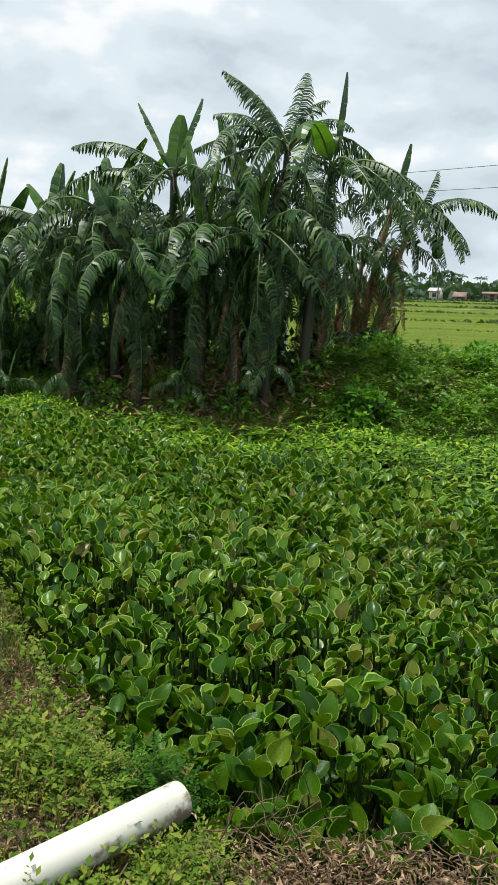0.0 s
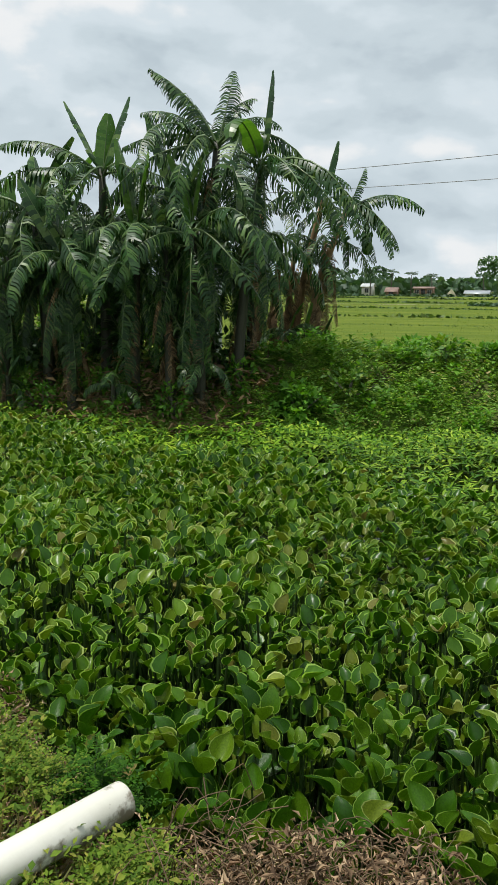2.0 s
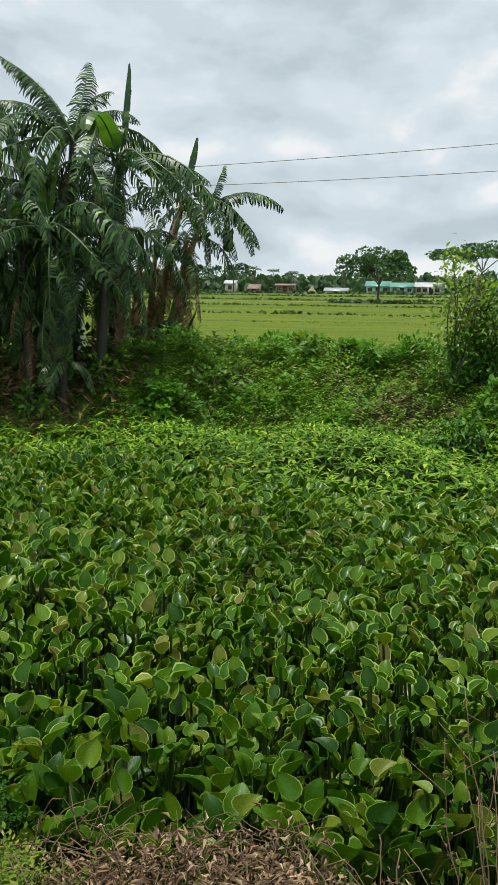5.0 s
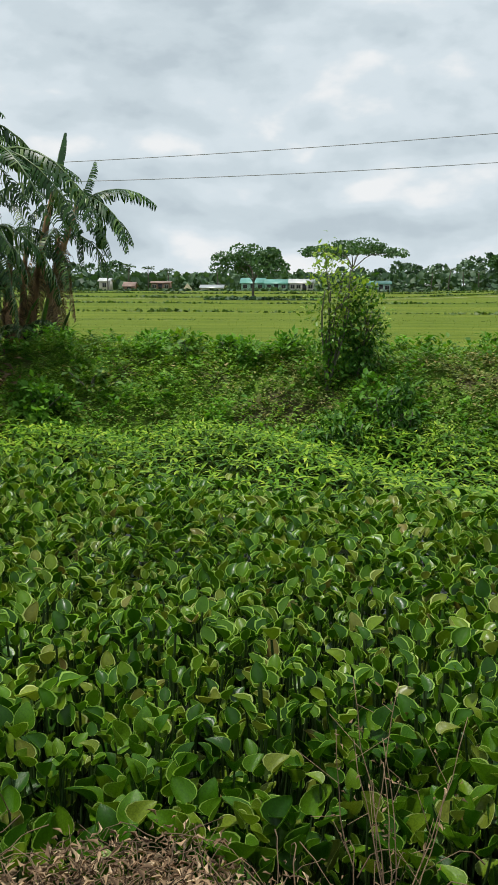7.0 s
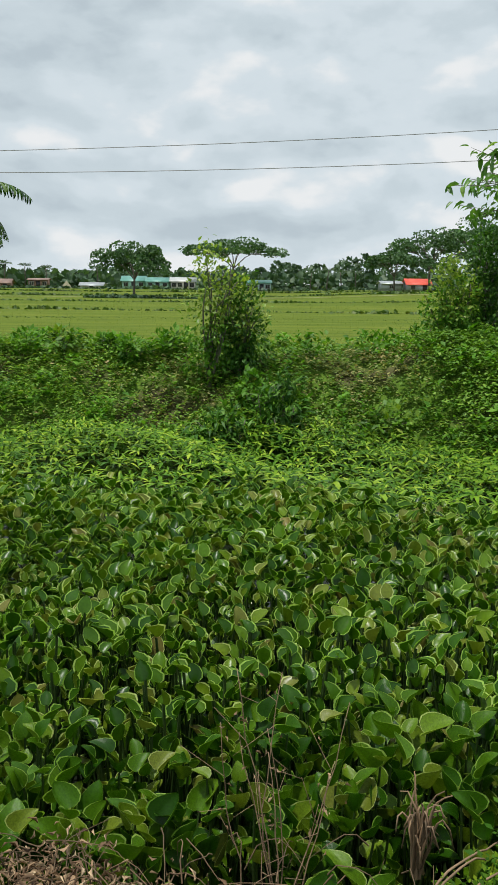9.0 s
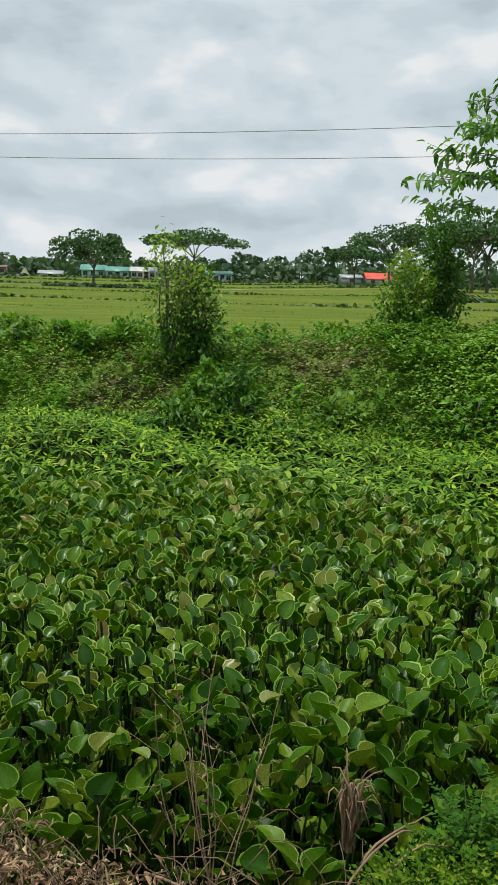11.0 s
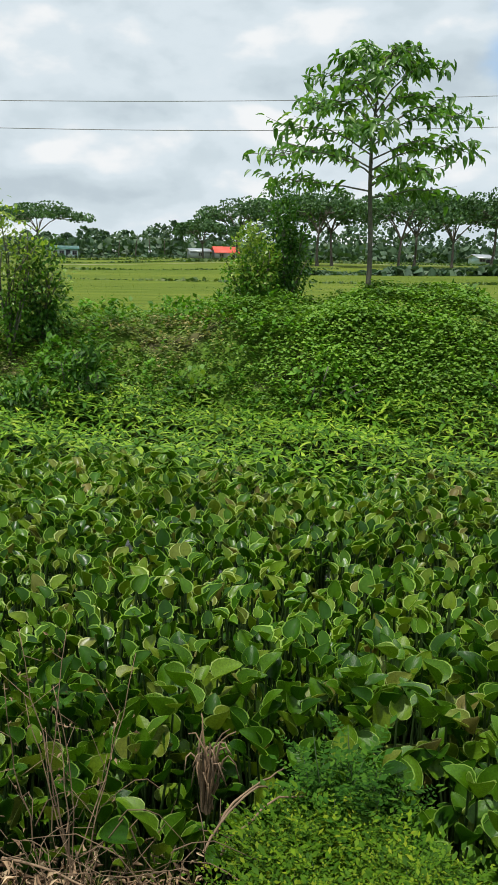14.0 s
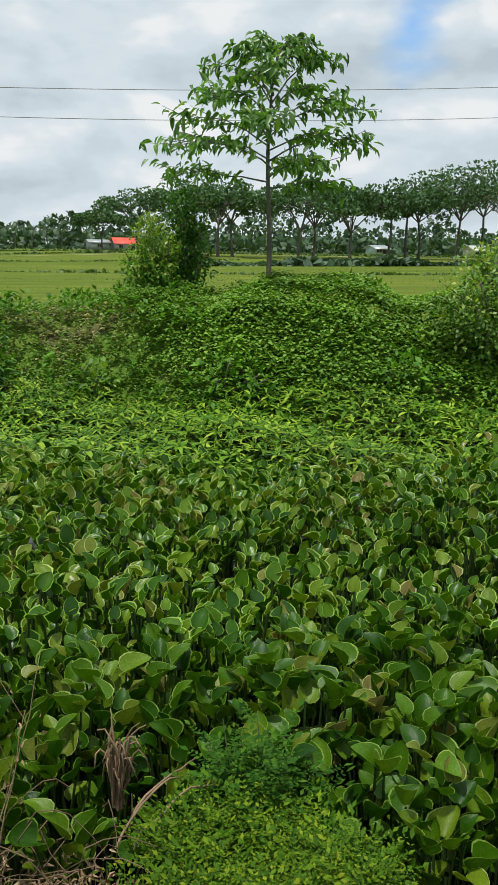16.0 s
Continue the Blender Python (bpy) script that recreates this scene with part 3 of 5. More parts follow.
def build_bank_cover():
    rng = np.random.default_rng(6)

    def on_bank(x, y):
        f = foot(x)
        return (y > f - 0.1) & (y < f + 2.5) & in_sight(x, y)

    pts = area_points(rng, 125000, -11, 10, 4.5, 12.4, on_bank)
    dry = np.exp(-((pts[:, 0] - 1.9) / 0.8) ** 2 - ((pts[:, 1] - 9.2) / 0.6) ** 2) + 0.7 * np.exp(-((pts[:, 0] + 0.3) / 0.8) ** 2 - ((pts[:, 1] - 9.3) / 0.45) ** 2)
    mound = np.interp(pts[:, 0], (2.3, 2.8, 3.3, 5.6, 6.6), (0, 0.4, 1, 1, 0.2)) * soft((pts[:, 1] - foot(pts[:, 0]) - 0.1) / 0.5)
    banana = (pts[:, 0] < -3.6) & (pts[:, 1] > foot(pts[:, 0]) + 0.35) & (pts[:, 1] < 10.2)
    pick = rng.random(len(pts))
    is_vine = pick < mound * 1.1
    is_dry = ~is_vine & (pick < 0.12 + dry * 0.95)
    thin = banana & (rng.random(len(pts)) < 0.88)
    gone = is_dry & (rng.random(len(pts)) < 0.5)
    lump = np.array([noise.noise((px * 2.2, py * 2.2, 3.0)) + 0.5 * noise.noise((px * 5.5, py * 5.5, 9.0)) for px, py in pts])
    z = height(pts[:, 0], pts[:, 1]) - 0.02 + 0.11 * np.clip(lump + 0.15, -0.3, 1)
    plain = ~is_vine & ~is_dry & ~thin
    rosettes(rng, pts[plain], z[plain], 0.15, 5, 0.046, LEAF_THIN, 0.2, M_COVER, "bank_weeds", "dense low green weeds on the pond bank", "weeds")
    tall = plain & (lump > 0.12) & (rng.random(len(pts)) < 0.16)
    rosettes(rng, pts[tall], z[tall], 0.22, 7, 0.088, LEAF_SMALL, 0.35, M_SHRUB, "broad_leaved_weeds", "taller broad-leaved green weeds in patches on the bank", "weeds")
    k = is_dry & ~gone
    rosettes(rng, pts[k], z[k], 0.12, 6, 0.05, LEAF_SMALL, 0.2, M_DRYCOVER, "dry_bank_weeds", "withered brownish weeds on bare bank soil", "weeds")
    v = pts[is_vine]
    v = np.concatenate([v, v + rng.normal(0, 0.06, v.shape)])
    hump = 0.10 + 0.12 * np.sin(v[:, 0] * 2.1 + 1.0) * np.sin(v[:, 1] * 2.7) + 0.06 * np.sin(v[:, 0] * 5.3 + v[:, 1] * 3.0) * np.sin(v[:, 1] * 6.1)
    rosettes(rng, v, height(v[:, 0], v[:, 1]) + hump, 0.13, 6, 0.044, LEAF_VINE, -0.2, M_VINE, "creeping_vine", "thick mat of dark green creeping vine over a mound", "vine")


build_bank_cover()


LEAF_LANCE = grid_leaf((0, 0.42, 1), (0.04, 0.17, 0.0), (-1, 0, 1), 0.0, 0.45, 0.4)


def shrub(x, y, w, d, h, leaf, count, mat, label, name="shrub", category="shrub", group="", stems=7, template=LEAF_SMALL, new_mat=None, new_share=0.0, lobes=9, seed=1, droop=0.1, sink=0.05):
    """A shrub: stems from one foot, and leaves on lobes about their ends."""
    rng = np.random.default_rng(seed)
    z = float(height(x, y)) - sink
    ob = thing(name, x, y, z, label, category, group)
    ends = []
    for i in range(stems):
        a, r = rng.uniform(0, 6.28), rng.uniform(0.15, 0.95)
        e = np.array([math.cos(a) * r * w / 2, math.sin(a) * r * d / 2, h * rng.uniform(0.55, 0.95) * (1 - 0.25 * r)])
        s = np.linspace(0, 1, 5)[:, None]
        p = s * e * np.array([1, 1, 1]) + np.sin(s * np.pi) * rng.normal(0, 0.05, 3) * h
        p[:, :2] *= s ** 0.5
        child("stem", mesh_of("stem", *tube(p, np.linspace(0.016, 0.005, 5), 5), M_SAPBARK), ob)
        ends.append(p)
    at, out = [], []
    for i in range(count):
        p = ends[i % stems]
        if rng.random() < 0.55:
            t = rng.uniform(0.3, 1.0)
            c = p[0] * (1 - t) + p[-1] * t
        else:
            a, r, u = rng.uniform(0, 6.28), math.sqrt(rng.uniform(0.1, 1)), rng.uniform(0.1, 0.95)
            bulge = (1 - u) ** 0.5 * min(1.0, (u + 0.25) * 1.6) * 1.1
            c = np.array([math.cos(a) * r * w / 2 * bulge, math.sin(a) * r * d / 2 * bulge, u * h * 0.95])
        c = c + rng.normal(0, 0.09, 3) * np.array([w, d, h * 0.7]) * 0.7
        at.append(c)
        out.append(c - np.array([0, 0, h * 0.45]))
    at, out = np.array(at), unit(np.array(out))
    at[:, 2] = np.maximum(at[:, 2], 0.03)
    way = unit(out * 0.7 + spin(count, rng) * 0.8 + np.array([0, 0, -droop]))
    face = np.array([0, 0, 1.0]) + spin(count, rng) * 0.6 + out * 0.3
    size = leaf * rng.uniform(0.6, 1.3, count)
    top = rng.random(count) < new_share * np.clip((at[:, 2] / h - 0.25) * 1.8, 0, 1)
    t = frames(way, face)
    for sel, mt, nm in ((~top, mat, "foliage"), (top, new_mat, "young_foliage")):
        if sel.any():
            child(nm, mesh_of(nm, *scatter(template, t[sel], size[sel], at[sel]), mt, smooth=True), ob, "yellow-green young leaves" if nm == "young_foliage" else "")
    return ob


shrub(0.50, 9.40, 0.78, 0.7, 1.22, 0.062, 2100, M_SHRUB_DARK, "dark leafy shrub on the crest of the bank", new_mat=M_SHRUB_NEW, new_share=0.5, stems=9, seed=3)
shrub(0.14, 9.30, 0.74, 0.5, 1.70, 0.062, 1250, M_SHRUB, "tall loose shrub with yellow-green shoots on the bank", new_mat=M_SHRUB_NEW, new_share=1.4, stems=8, seed=13)
shrub(0.28, 7.85, 0.74, 0.6, 0.80, 0.10, 800, M_SHRUB_DARK, "low rounded green bush at the water's edge", seed=4, template=LEAF_LANCE)
shrub(0.86, 8.1, 0.58, 0.5, 1.05, 0.11, 700, M_SHRUB_DARK, "leafy deep green bush with narrow drooping leaves", seed=5, template=LEAF_LANCE)
shrub(0.62, 8.8, 0.6, 0.5, 0.55, 0.08, 500, M_SHRUB, "dark green bush at the foot of a tall shrub", seed=9)
shrub(2.86, 9.55, 0.72, 0.7, 1.16, 0.058, 3000, M_SHRUB, "dense upright yellow-green bush behind the mound", new_mat=M_SHRUB_NEW, new_share=0.9, stems=12, seed=6)
shrub(3.30, 9.75, 0.74, 0.8, 1.50, 0.058, 3600, M_SHRUB_DARK, "dense dark green bush beside a lighter one", stems=14, seed=16)
shrub(5.5, 6.75, 1.5, 1.2, 1.28, 0.055, 4600, M_COVER, "tangled pale green bush on the bank", new_mat=M_SHRUB_NEW, new_share=0.5, stems=11, seed=7)
for i, (sx, sy, sw, sh) in enumerate(((-0.75, 9.7, 0.42, 0.40), (-1.55, 9.9, 0.5, 0.42), (-0.25, 10.2, 0.8, 0.40), (0.2, 10.3, 0.6, 0.36), (-1.05, 10.0, 0.5, 0.3), (-2.4, 9.0, 0.8, 0.40), (-2.9, 8.6, 0.8, 0.40), (1.9, 8.3, 0.6, 0.36), (2.95, 7.4, 1.0, 0.62), (1.55, 8.1, 0.6, 0.3), (2.2, 9.6, 0.8, 0.3), (5.0, 8.6, 0.9, 0.45), (4.6, 6.9, 0.8, 0.4), (1.45, 10.2, 0.7, 0.32), (2.1, 10.35, 0.8, 0.34), (2.7, 10.2, 0.8, 0.38), (-2.0, 10.3, 0.8, 0.34))):
    shrub(sx, sy, sw, sw, sh, 0.085, 300, M_COVER if i % 2 else M_SHRUB, "small leafy green shrub on the pond bank", group="small shrubs on the bank", seed=20 + i, stems=5)

# ---- bananas ----


def banana_leaf(rng, length, width, e0, e1, torn, bend=1.3):
    """A blade torn into hanging strips along an arching midrib. It leaves along +x; e0 and e1 are its slopes at foot and tip."""
    n = 40
    s = np.linspace(0, 1, n)
    el = np.radians(e0 + (e1 - e0) * s ** bend)
    swing = rng.normal(0, 0.25) * s ** 1.5
    step = np.stack([np.cos(el) * np.cos(swing), np.cos(el) * np.sin(swing), np.sin(el)], -1) * length / (n - 1)
    p = np.concatenate([[np.zeros(3)], np.cumsum(step, 0)[:-1]])
    tan = unit(step)
    rib = tube(p[::5], np.linspace(0.017, 0.003, len(p[::5])) * (length / 1.5), 4)
    v, f, k = [], [], 0
    count = 33 if torn > 0.3 else 16
    for side in (-1, 1):
        if torn > 0.3:
            gaps = rng.uniform(0.35, 1.6, count)
            edges = 0.11 + 0.89 * np.concatenate([[0], np.cumsum(gaps) / gaps.sum()])
        else:
            edges = np.linspace(0.11, 1, count + 1)
        spots = np.stack([np.interp(edges, s, p[:, c]) for c in range(3)], -1)
        middles = np.stack([np.interp((edges[:-1] + edges[1:]) / 2, s, tan[:, c]) for c in range(3)], -1)
        sway = rng.normal(0, 0.2 * torn)
        for g, (a, b) in enumerate(zip(edges[:-1], edges[1:])):
            if torn > 0.3 and rng.random() < 0.45:
                sway = rng.normal(0, 0.5 * torn)
            w0, w1 = (width / 2 * min(1, (u - 0.10) / 0.14) ** 0.6 * min(1, (1.04 - u) / 0.33) ** 0.55 for u in (a, b))
            pa, pb, t = spots[g], spots[g + 1], middles[g]
            cross = np.array([0, side, 0.0])
            lateral = unit(cross - t * np.dot(cross, t))
            up = np.cross(t, lateral) * side
            fold = 0.12 + 0.55 * torn + sway * 0.6
            d1 = unit(lateral * math.cos(fold) - up * math.sin(fold) + t * (0.22 + 0.25 * torn + sway * 0.5))
            d2 = unit(d1 + np.array([0, 0, -0.85 * torn - 0.10]) + t * 0.12 * torn + rng.normal(0, 0.10 * torn, 3))
            d3 = unit(d2 + np.array([0, 0, -0.9 * torn - 0.05]) + rng.normal(0, 0.3 * torn, 3))
            mid = (pa + pb) / 2
            tight = 1 - 0.32 * torn
            close = 1 - 0.55 * torn * rng.uniform(0.5, 1.2)
            short = 1 - 0.35 * torn * rng.random()
            fa, fb = mid + (pa - mid) * tight, mid + (pb - mid) * tight
            ga, gb = mid + (pa - mid) * (1 - 0.42 * torn), mid + (pb - mid) * (1 - 0.42 * torn)
            ea, eb = mid + (pa - mid) * close, mid + (pb - mid) * close
            tip_a, tip_b = mid + (pa - mid) * close * 0.45, mid + (pb - mid) * close * 0.45
            if torn <= 0.3:
                fa, fb, ga, gb, ea, eb, tip_a, tip_b = pa, pb, pa, pb, pa, pb, pa, pb
            q1a, q1b = ga + d1 * w0 * 0.38, gb + d1 * w1 * 0.38
            q2a, q2b = q1a - ga + ea + d2 * w0 * 0.36 * short, q1b - gb + eb + d2 * w1 * 0.36 * short
            q3a, q3b = q2a - ea + tip_a + d3 * w0 * 0.26 * short, q2b - eb + tip_b + d3 * w1 * 0.26 * short
            v += [fa, fb, q1b, q1a, q2b, q2a, q3b, q3a]
            f += [(k, k + 1, k + 2, k + 3), (k + 3, k + 2, k + 4, k + 5), (k + 5, k + 4, k + 6, k + 7)]
            k += 8
    return (np.array(v), [np.array(f)]), rib


VIEW_RIGHT = 26.7    # the turn of the banana row's own line, in degrees


def banana(x, y, tall, leaves, seed, lean=(0, 0), base_z=None, size=1.0, bunch=False, dead=2, skirt=15, dry=False, label="tall banana plant with wind-torn drooping leaves"):
    rng = np.random.default_rng(seed)
    z = float(height(x, y)) - 0.05 if base_z is None else base_z
    tall = tall - z if tall > 2.0 else tall
    ob = thing("banana_plant", x, y, z, label, "banana plant", "banana clump on the far bank")
    s = np.linspace(0, 1, 8)
    p = np.stack([lean[0] * s ** 1.5, lean[1] * s ** 1.5, tall * s], -1)
    child("pseudostem", mesh_of("pseudostem", *tube(p, np.interp(s, (0, 0.15, 0.8, 1), (0.085, 0.062, 0.05, 0.038)) * size * (0.8 if dry else 1), 9), M_STEM_DRY if dry else M_STEM_SHADE, smooth=True), ob)
    top = p[-1]
    for az, e0, e1, length, torn in leaves:
        blade, rib = banana_leaf(rng, length * size, (0.44 if torn > 0.5 else 0.24) * size * rng.uniform(0.85, 1.1), e0, e1, torn, 1.3 if torn < 0.85 else 0.75)
        m = Matrix.Translation(top - np.array([0, 0, rng.uniform(0, 0.12)])) @ Matrix.Rotation(radians(az + VIEW_RIGHT), 4, "Z") @ Matrix.Rotation(rng.uniform(-0.5, 0.5), 4, "X")
        young = torn < 0.4
        leaf = child("leaf", mesh_of("leaf", *blade, M_BANANA_YOUNG if torn < 0.16 else M_BANANA), ob, "broad untorn upright leaf" if young else "", m)
        child("midrib", mesh_of("midrib", *rib, M_MIDRIB, smooth=True), leaf)
    for i in range(skirt):
        u = 0.55 + 0.45 * rng.random() ** 0.8
        blade, rib = banana_leaf(rng, rng.uniform(0.6, 1.15) * size, 0.42 * size, rng.uniform(-65, 5), rng.uniform(-95, -88), 1.0, 0.4)
        at = np.array([np.interp(u, s, p[:, c]) for c in range(3)])
        leaf = child("leaf", mesh_of("leaf", *blade, M_BANANA), ob, "", Matrix.Translation(at) @ Matrix.Rotation(radians(i * 137.5 + rng.uniform(-30, 30)), 4, "Z"))
        child("midrib", mesh_of("midrib", *rib, M_MIDRIB, smooth=True), leaf)
    for i in range(dead):
        u = rng.uniform(0.25, 0.9)
        at = np.array([np.interp(u, s, p[:, c]) for c in range(3)])
        blade, rib = banana_leaf(rng, min(rng.uniform(0.6, 1.1) * size, max(0.25, at[2] - 0.05)), 0.24, rng.uniform(-60, -20), -90, 1.0, 0.35)
        child("dead_leaf", mesh_of("dead_leaf", *blade, M_DEAD), ob, "dry brown hanging leaf", Matrix.Translation(at) @ Matrix.Rotation(rng.uniform(0, 6.28), 4, "Z"))
    if bunch:
        build_bunch(ob, top, rng)
    return ob


def build_bunch(ob, top, rng):
    s = np.linspace(0, 1, 7)
    r, f = math.radians(VIEW_RIGHT), 0.30
    out = np.array([math.cos(r), math.sin(r), 0])
    p = top + out * (f * np.sin(s * 1.9))[:, None] + np.array([0, 0, 1.0]) * (0.10 * np.sin(s * 3.1) - 0.42 * s ** 2)[:, None]
    stalk = child("bunch_stalk", mesh_of("bunch_stalk", *tube(p, np.full(7, 0.016), 6), M_MIDRIB, smooth=True), ob)
    finger = tube(np.array([(0, 0, 0), (0.035, 0, 0.02), (0.055, 0, 0.07), (0.055, 0, 0.12)]), (0.008, 0.019, 0.019, 0.006), 6)
    for tier in range(4):
        tiers = []
        for k in range(8):
            a = k * 0.785 + tier * 0.4
            c = np.array([[math.cos(a), -math.sin(a), 0], [math.sin(a), math.cos(a), 0], [0, 0, 1.0]])
            tiers.append((finger[0] @ c.T * rng.uniform(0.9, 1.1) + p[-1] + np.array([0, 0, 0.06 - tier * 0.055]), finger[1]))
        child("fruit_tier", mesh_of("fruit_tier", *join(tiers), M_BANANA_YOUNG, smooth=True), stalk, "ring of unripe green bananas")


def crown(rng, n, upright=2, scale=1.0):
    """A full head of leaves: old ones hang, young ones stand."""
    out = []
    for i in range(n):
        az = i * 137.5 + rng.uniform(-25, 25)
        if i < upright:
            out.append((az, rng.uniform(70, 84), rng.uniform(35, 75), rng.uniform(0.9, 1.2) * scale, rng.uniform(0.05, 0.3)))
        else:
            out.append((az, rng.uniform(5, 60), rng.uniform(-92, -76), rng.uniform(1.2, 1.75) * scale, rng.uniform(0.7, 1.0)))
    return out


def build_bananas():
    rng = np.random.default_rng(8)
    # explicit heads of the plants that stand out against the sky: bearing from the row's right, slope at foot and tip, length, wear
    a = [(175, 42, -22, 1.35, 0.7), (168, 66, 56, 1.0, 0.3), (100, 84, 80, 0.75, 0.1), (20, 74, 64, 0.95, 0.25), (185, 22, -48, 1.5, 0.8), (160, 5, -62, 1.5, 0.9), (240, 40, -78, 1.7, 1.0), (300, 40, -80, 1.7, 1.0), (350, 30, -62, 1.4, 1.0), (60, 40, -50, 1.3, 0.9), (270, 20, -84, 1.6, 1.0), (320, 15, -86, 1.6, 1.0)]
    banana(-5.5, 8.95, 3.08, a, 31)
    b = [(165, 62, 24, 1.15, 0.75), (75, 82, 60, 0.95, 0.7), (15, 60, -36, 1.0, 0.8), (182, 32, -30, 1.1, 0.85), (350, 48, -50, 1.1, 0.85), (140, 70, 30, 1.0, 0.7), (30, 72, 10, 0.9, 0.7), (200, 50, -20, 1.0, 0.8), (200, 15, -66, 1.5, 1.0), (250, 35, -80, 1.7, 1.0), (285, 40, -84, 1.8, 1.0), (330, 45, -80, 1.6, 1.0), (120, 50, -50, 1.3, 1.0), (225, 55, -76, 1.8, 1.0), (305, 10, -88, 1.5, 1.0)]
    banana(-4.12, 8.95, 3.30, b, 32, (0.12, 0))
    c = [(10, 86, 83, 0.98, 0.3), (250, 78, -70, 1.15, 0.12), (10, 32, -34, 1.15, 0.9), (350, 30, -76, 1.6, 1.0), (320, 35, -84, 1.7, 1.0), (280, 45, -86, 1.8, 1.0), (240, 40, -82, 1.6, 1.0), (90, 40, -60, 1.3, 1.0), (150, 45, -70, 1.4, 1.0), (20, 20, -70, 1.4, 1.0), (300, 20, -88, 1.6, 1.0)]
    banana(-3.68, 8.8, 3.02, c, 33, (0.24, 0.1), skirt=11)
    d = [(20, 82, 72, 0.80, 0.3), (5, 35, -75, 1.1, 1.0), (330, 30, -84, 1.4, 1.0), (270, 40, -84, 1.3, 1.0), (190, 40, -70, 1.2, 1.0), (120, 50, -40, 1.0, 0.9), (230, 60, 10, 0.9, 0.5)]
    banana(-3.62, 10.55, 2.80, d, 34, (0.36, 0.0), skirt=2, dead=9, dry=True)
    e = [(25, 78, 66, 0.68, 0.4), (358, 40, -52, 1.12, 0.8), (4, 22, -70, 1.0, 0.9), (300, 5, -88, 0.8, 1.0), (190, 45, -75, 0.9, 1.0), (245, 40, -85, 0.9, 1.0)]
    banana(-3.45, 10.5, 2.64, e, 35, (0.50, 0.0), bunch=True, dead=7, skirt=0, dry=True, label="leaning banana plant with a green fruit bunch")
    f = [(150, 40, -80, 1.1, 1.0), (250, 45, -84, 1.2, 1.0), (310, 35, -84, 1.2, 1.0), (40, 40, -80, 1.0, 1.0)]
    banana(-3.95, 10.6, 2.35, f, 36, (0.12, 0.0), skirt=1, dead=10, dry=True, label="banana plant sheathed in dry brown leaves")
    for i, (bx, lean) in enumerate(((-4.1, 0.05), (-3.75, 0.12), (-3.35, 0.10))):
        banana(bx, 10.45 + 0.1 * i, 2.0 + 0.15 * i, f[:3], 90 + i, (lean, 0.0), size=0.85, skirt=0, dead=9, dry=True, label="banana plant sheathed in dry brown leaves")
    for i, (bx, by, bt, n, sz) in enumerate(((-6.25, 8.8, 2.55, 12, 1.0), (-7.25, 8.9, 2.35, 12, 1.0), (-7.95, 8.6, 2.2, 11, 1.0), (-4.7, 9.3, 2.75, 12, 1.0), (-5.75, 9.4, 2.5, 12, 1.0), (-6.7, 9.8, 2.6, 12, 1.0), (-8.8, 9.3, 2.4, 12, 1.0), (-4.35, 8.45, 2.25, 12, 0.95), (-5.6, 8.35, 2.1, 12, 0.95), (-4.0, 8.5, 2.3, 11, 1.0), (-3.72, 9.35, 2.35, 10, 0.95), (-4.85, 8.5, 2.35, 12, 1.0), (-6.6, 8.4, 2.05, 11, 0.9), (-7.5, 9.6, 2.4, 11, 1.0), (-8.5, 8.5, 2.1, 11, 0.9), (-5.2, 10.3, 2.4, 10, 1.0), (-6.1, 10.6, 2.5, 10, 1.0), (-7.4, 10.8, 2.5, 10, 1.0), (-8.9, 10.9, 2.5, 10, 1.0))):
        banana(bx, by, bt, crown(rng, n), 40 + i, (rng.uniform(-0.15, 0.15), rng.uniform(-0.1, 0.1)), size=sz, dead=6)
    for i, (bx, by, bt) in enumerate(((-4.95, 8.2, 0.5), (-3.9, 8.35, 0.6), (-6.5, 8.3, 0.55), (-3.42, 10.35, 0.30), (-3.20, 10.4, 0.25), (-3.6, 10.3, 0.35), (-7.5, 8.2, 0.6), (-4.5, 9.8, 0.7), (5.75, 7.1, 0.75))):
        banana(bx, by, bt, crown(rng, 6, 1, 0.6), 70 + i, size=0.6, dead=2, skirt=1, label="young banana sucker with small torn leaves")


build_bananas()


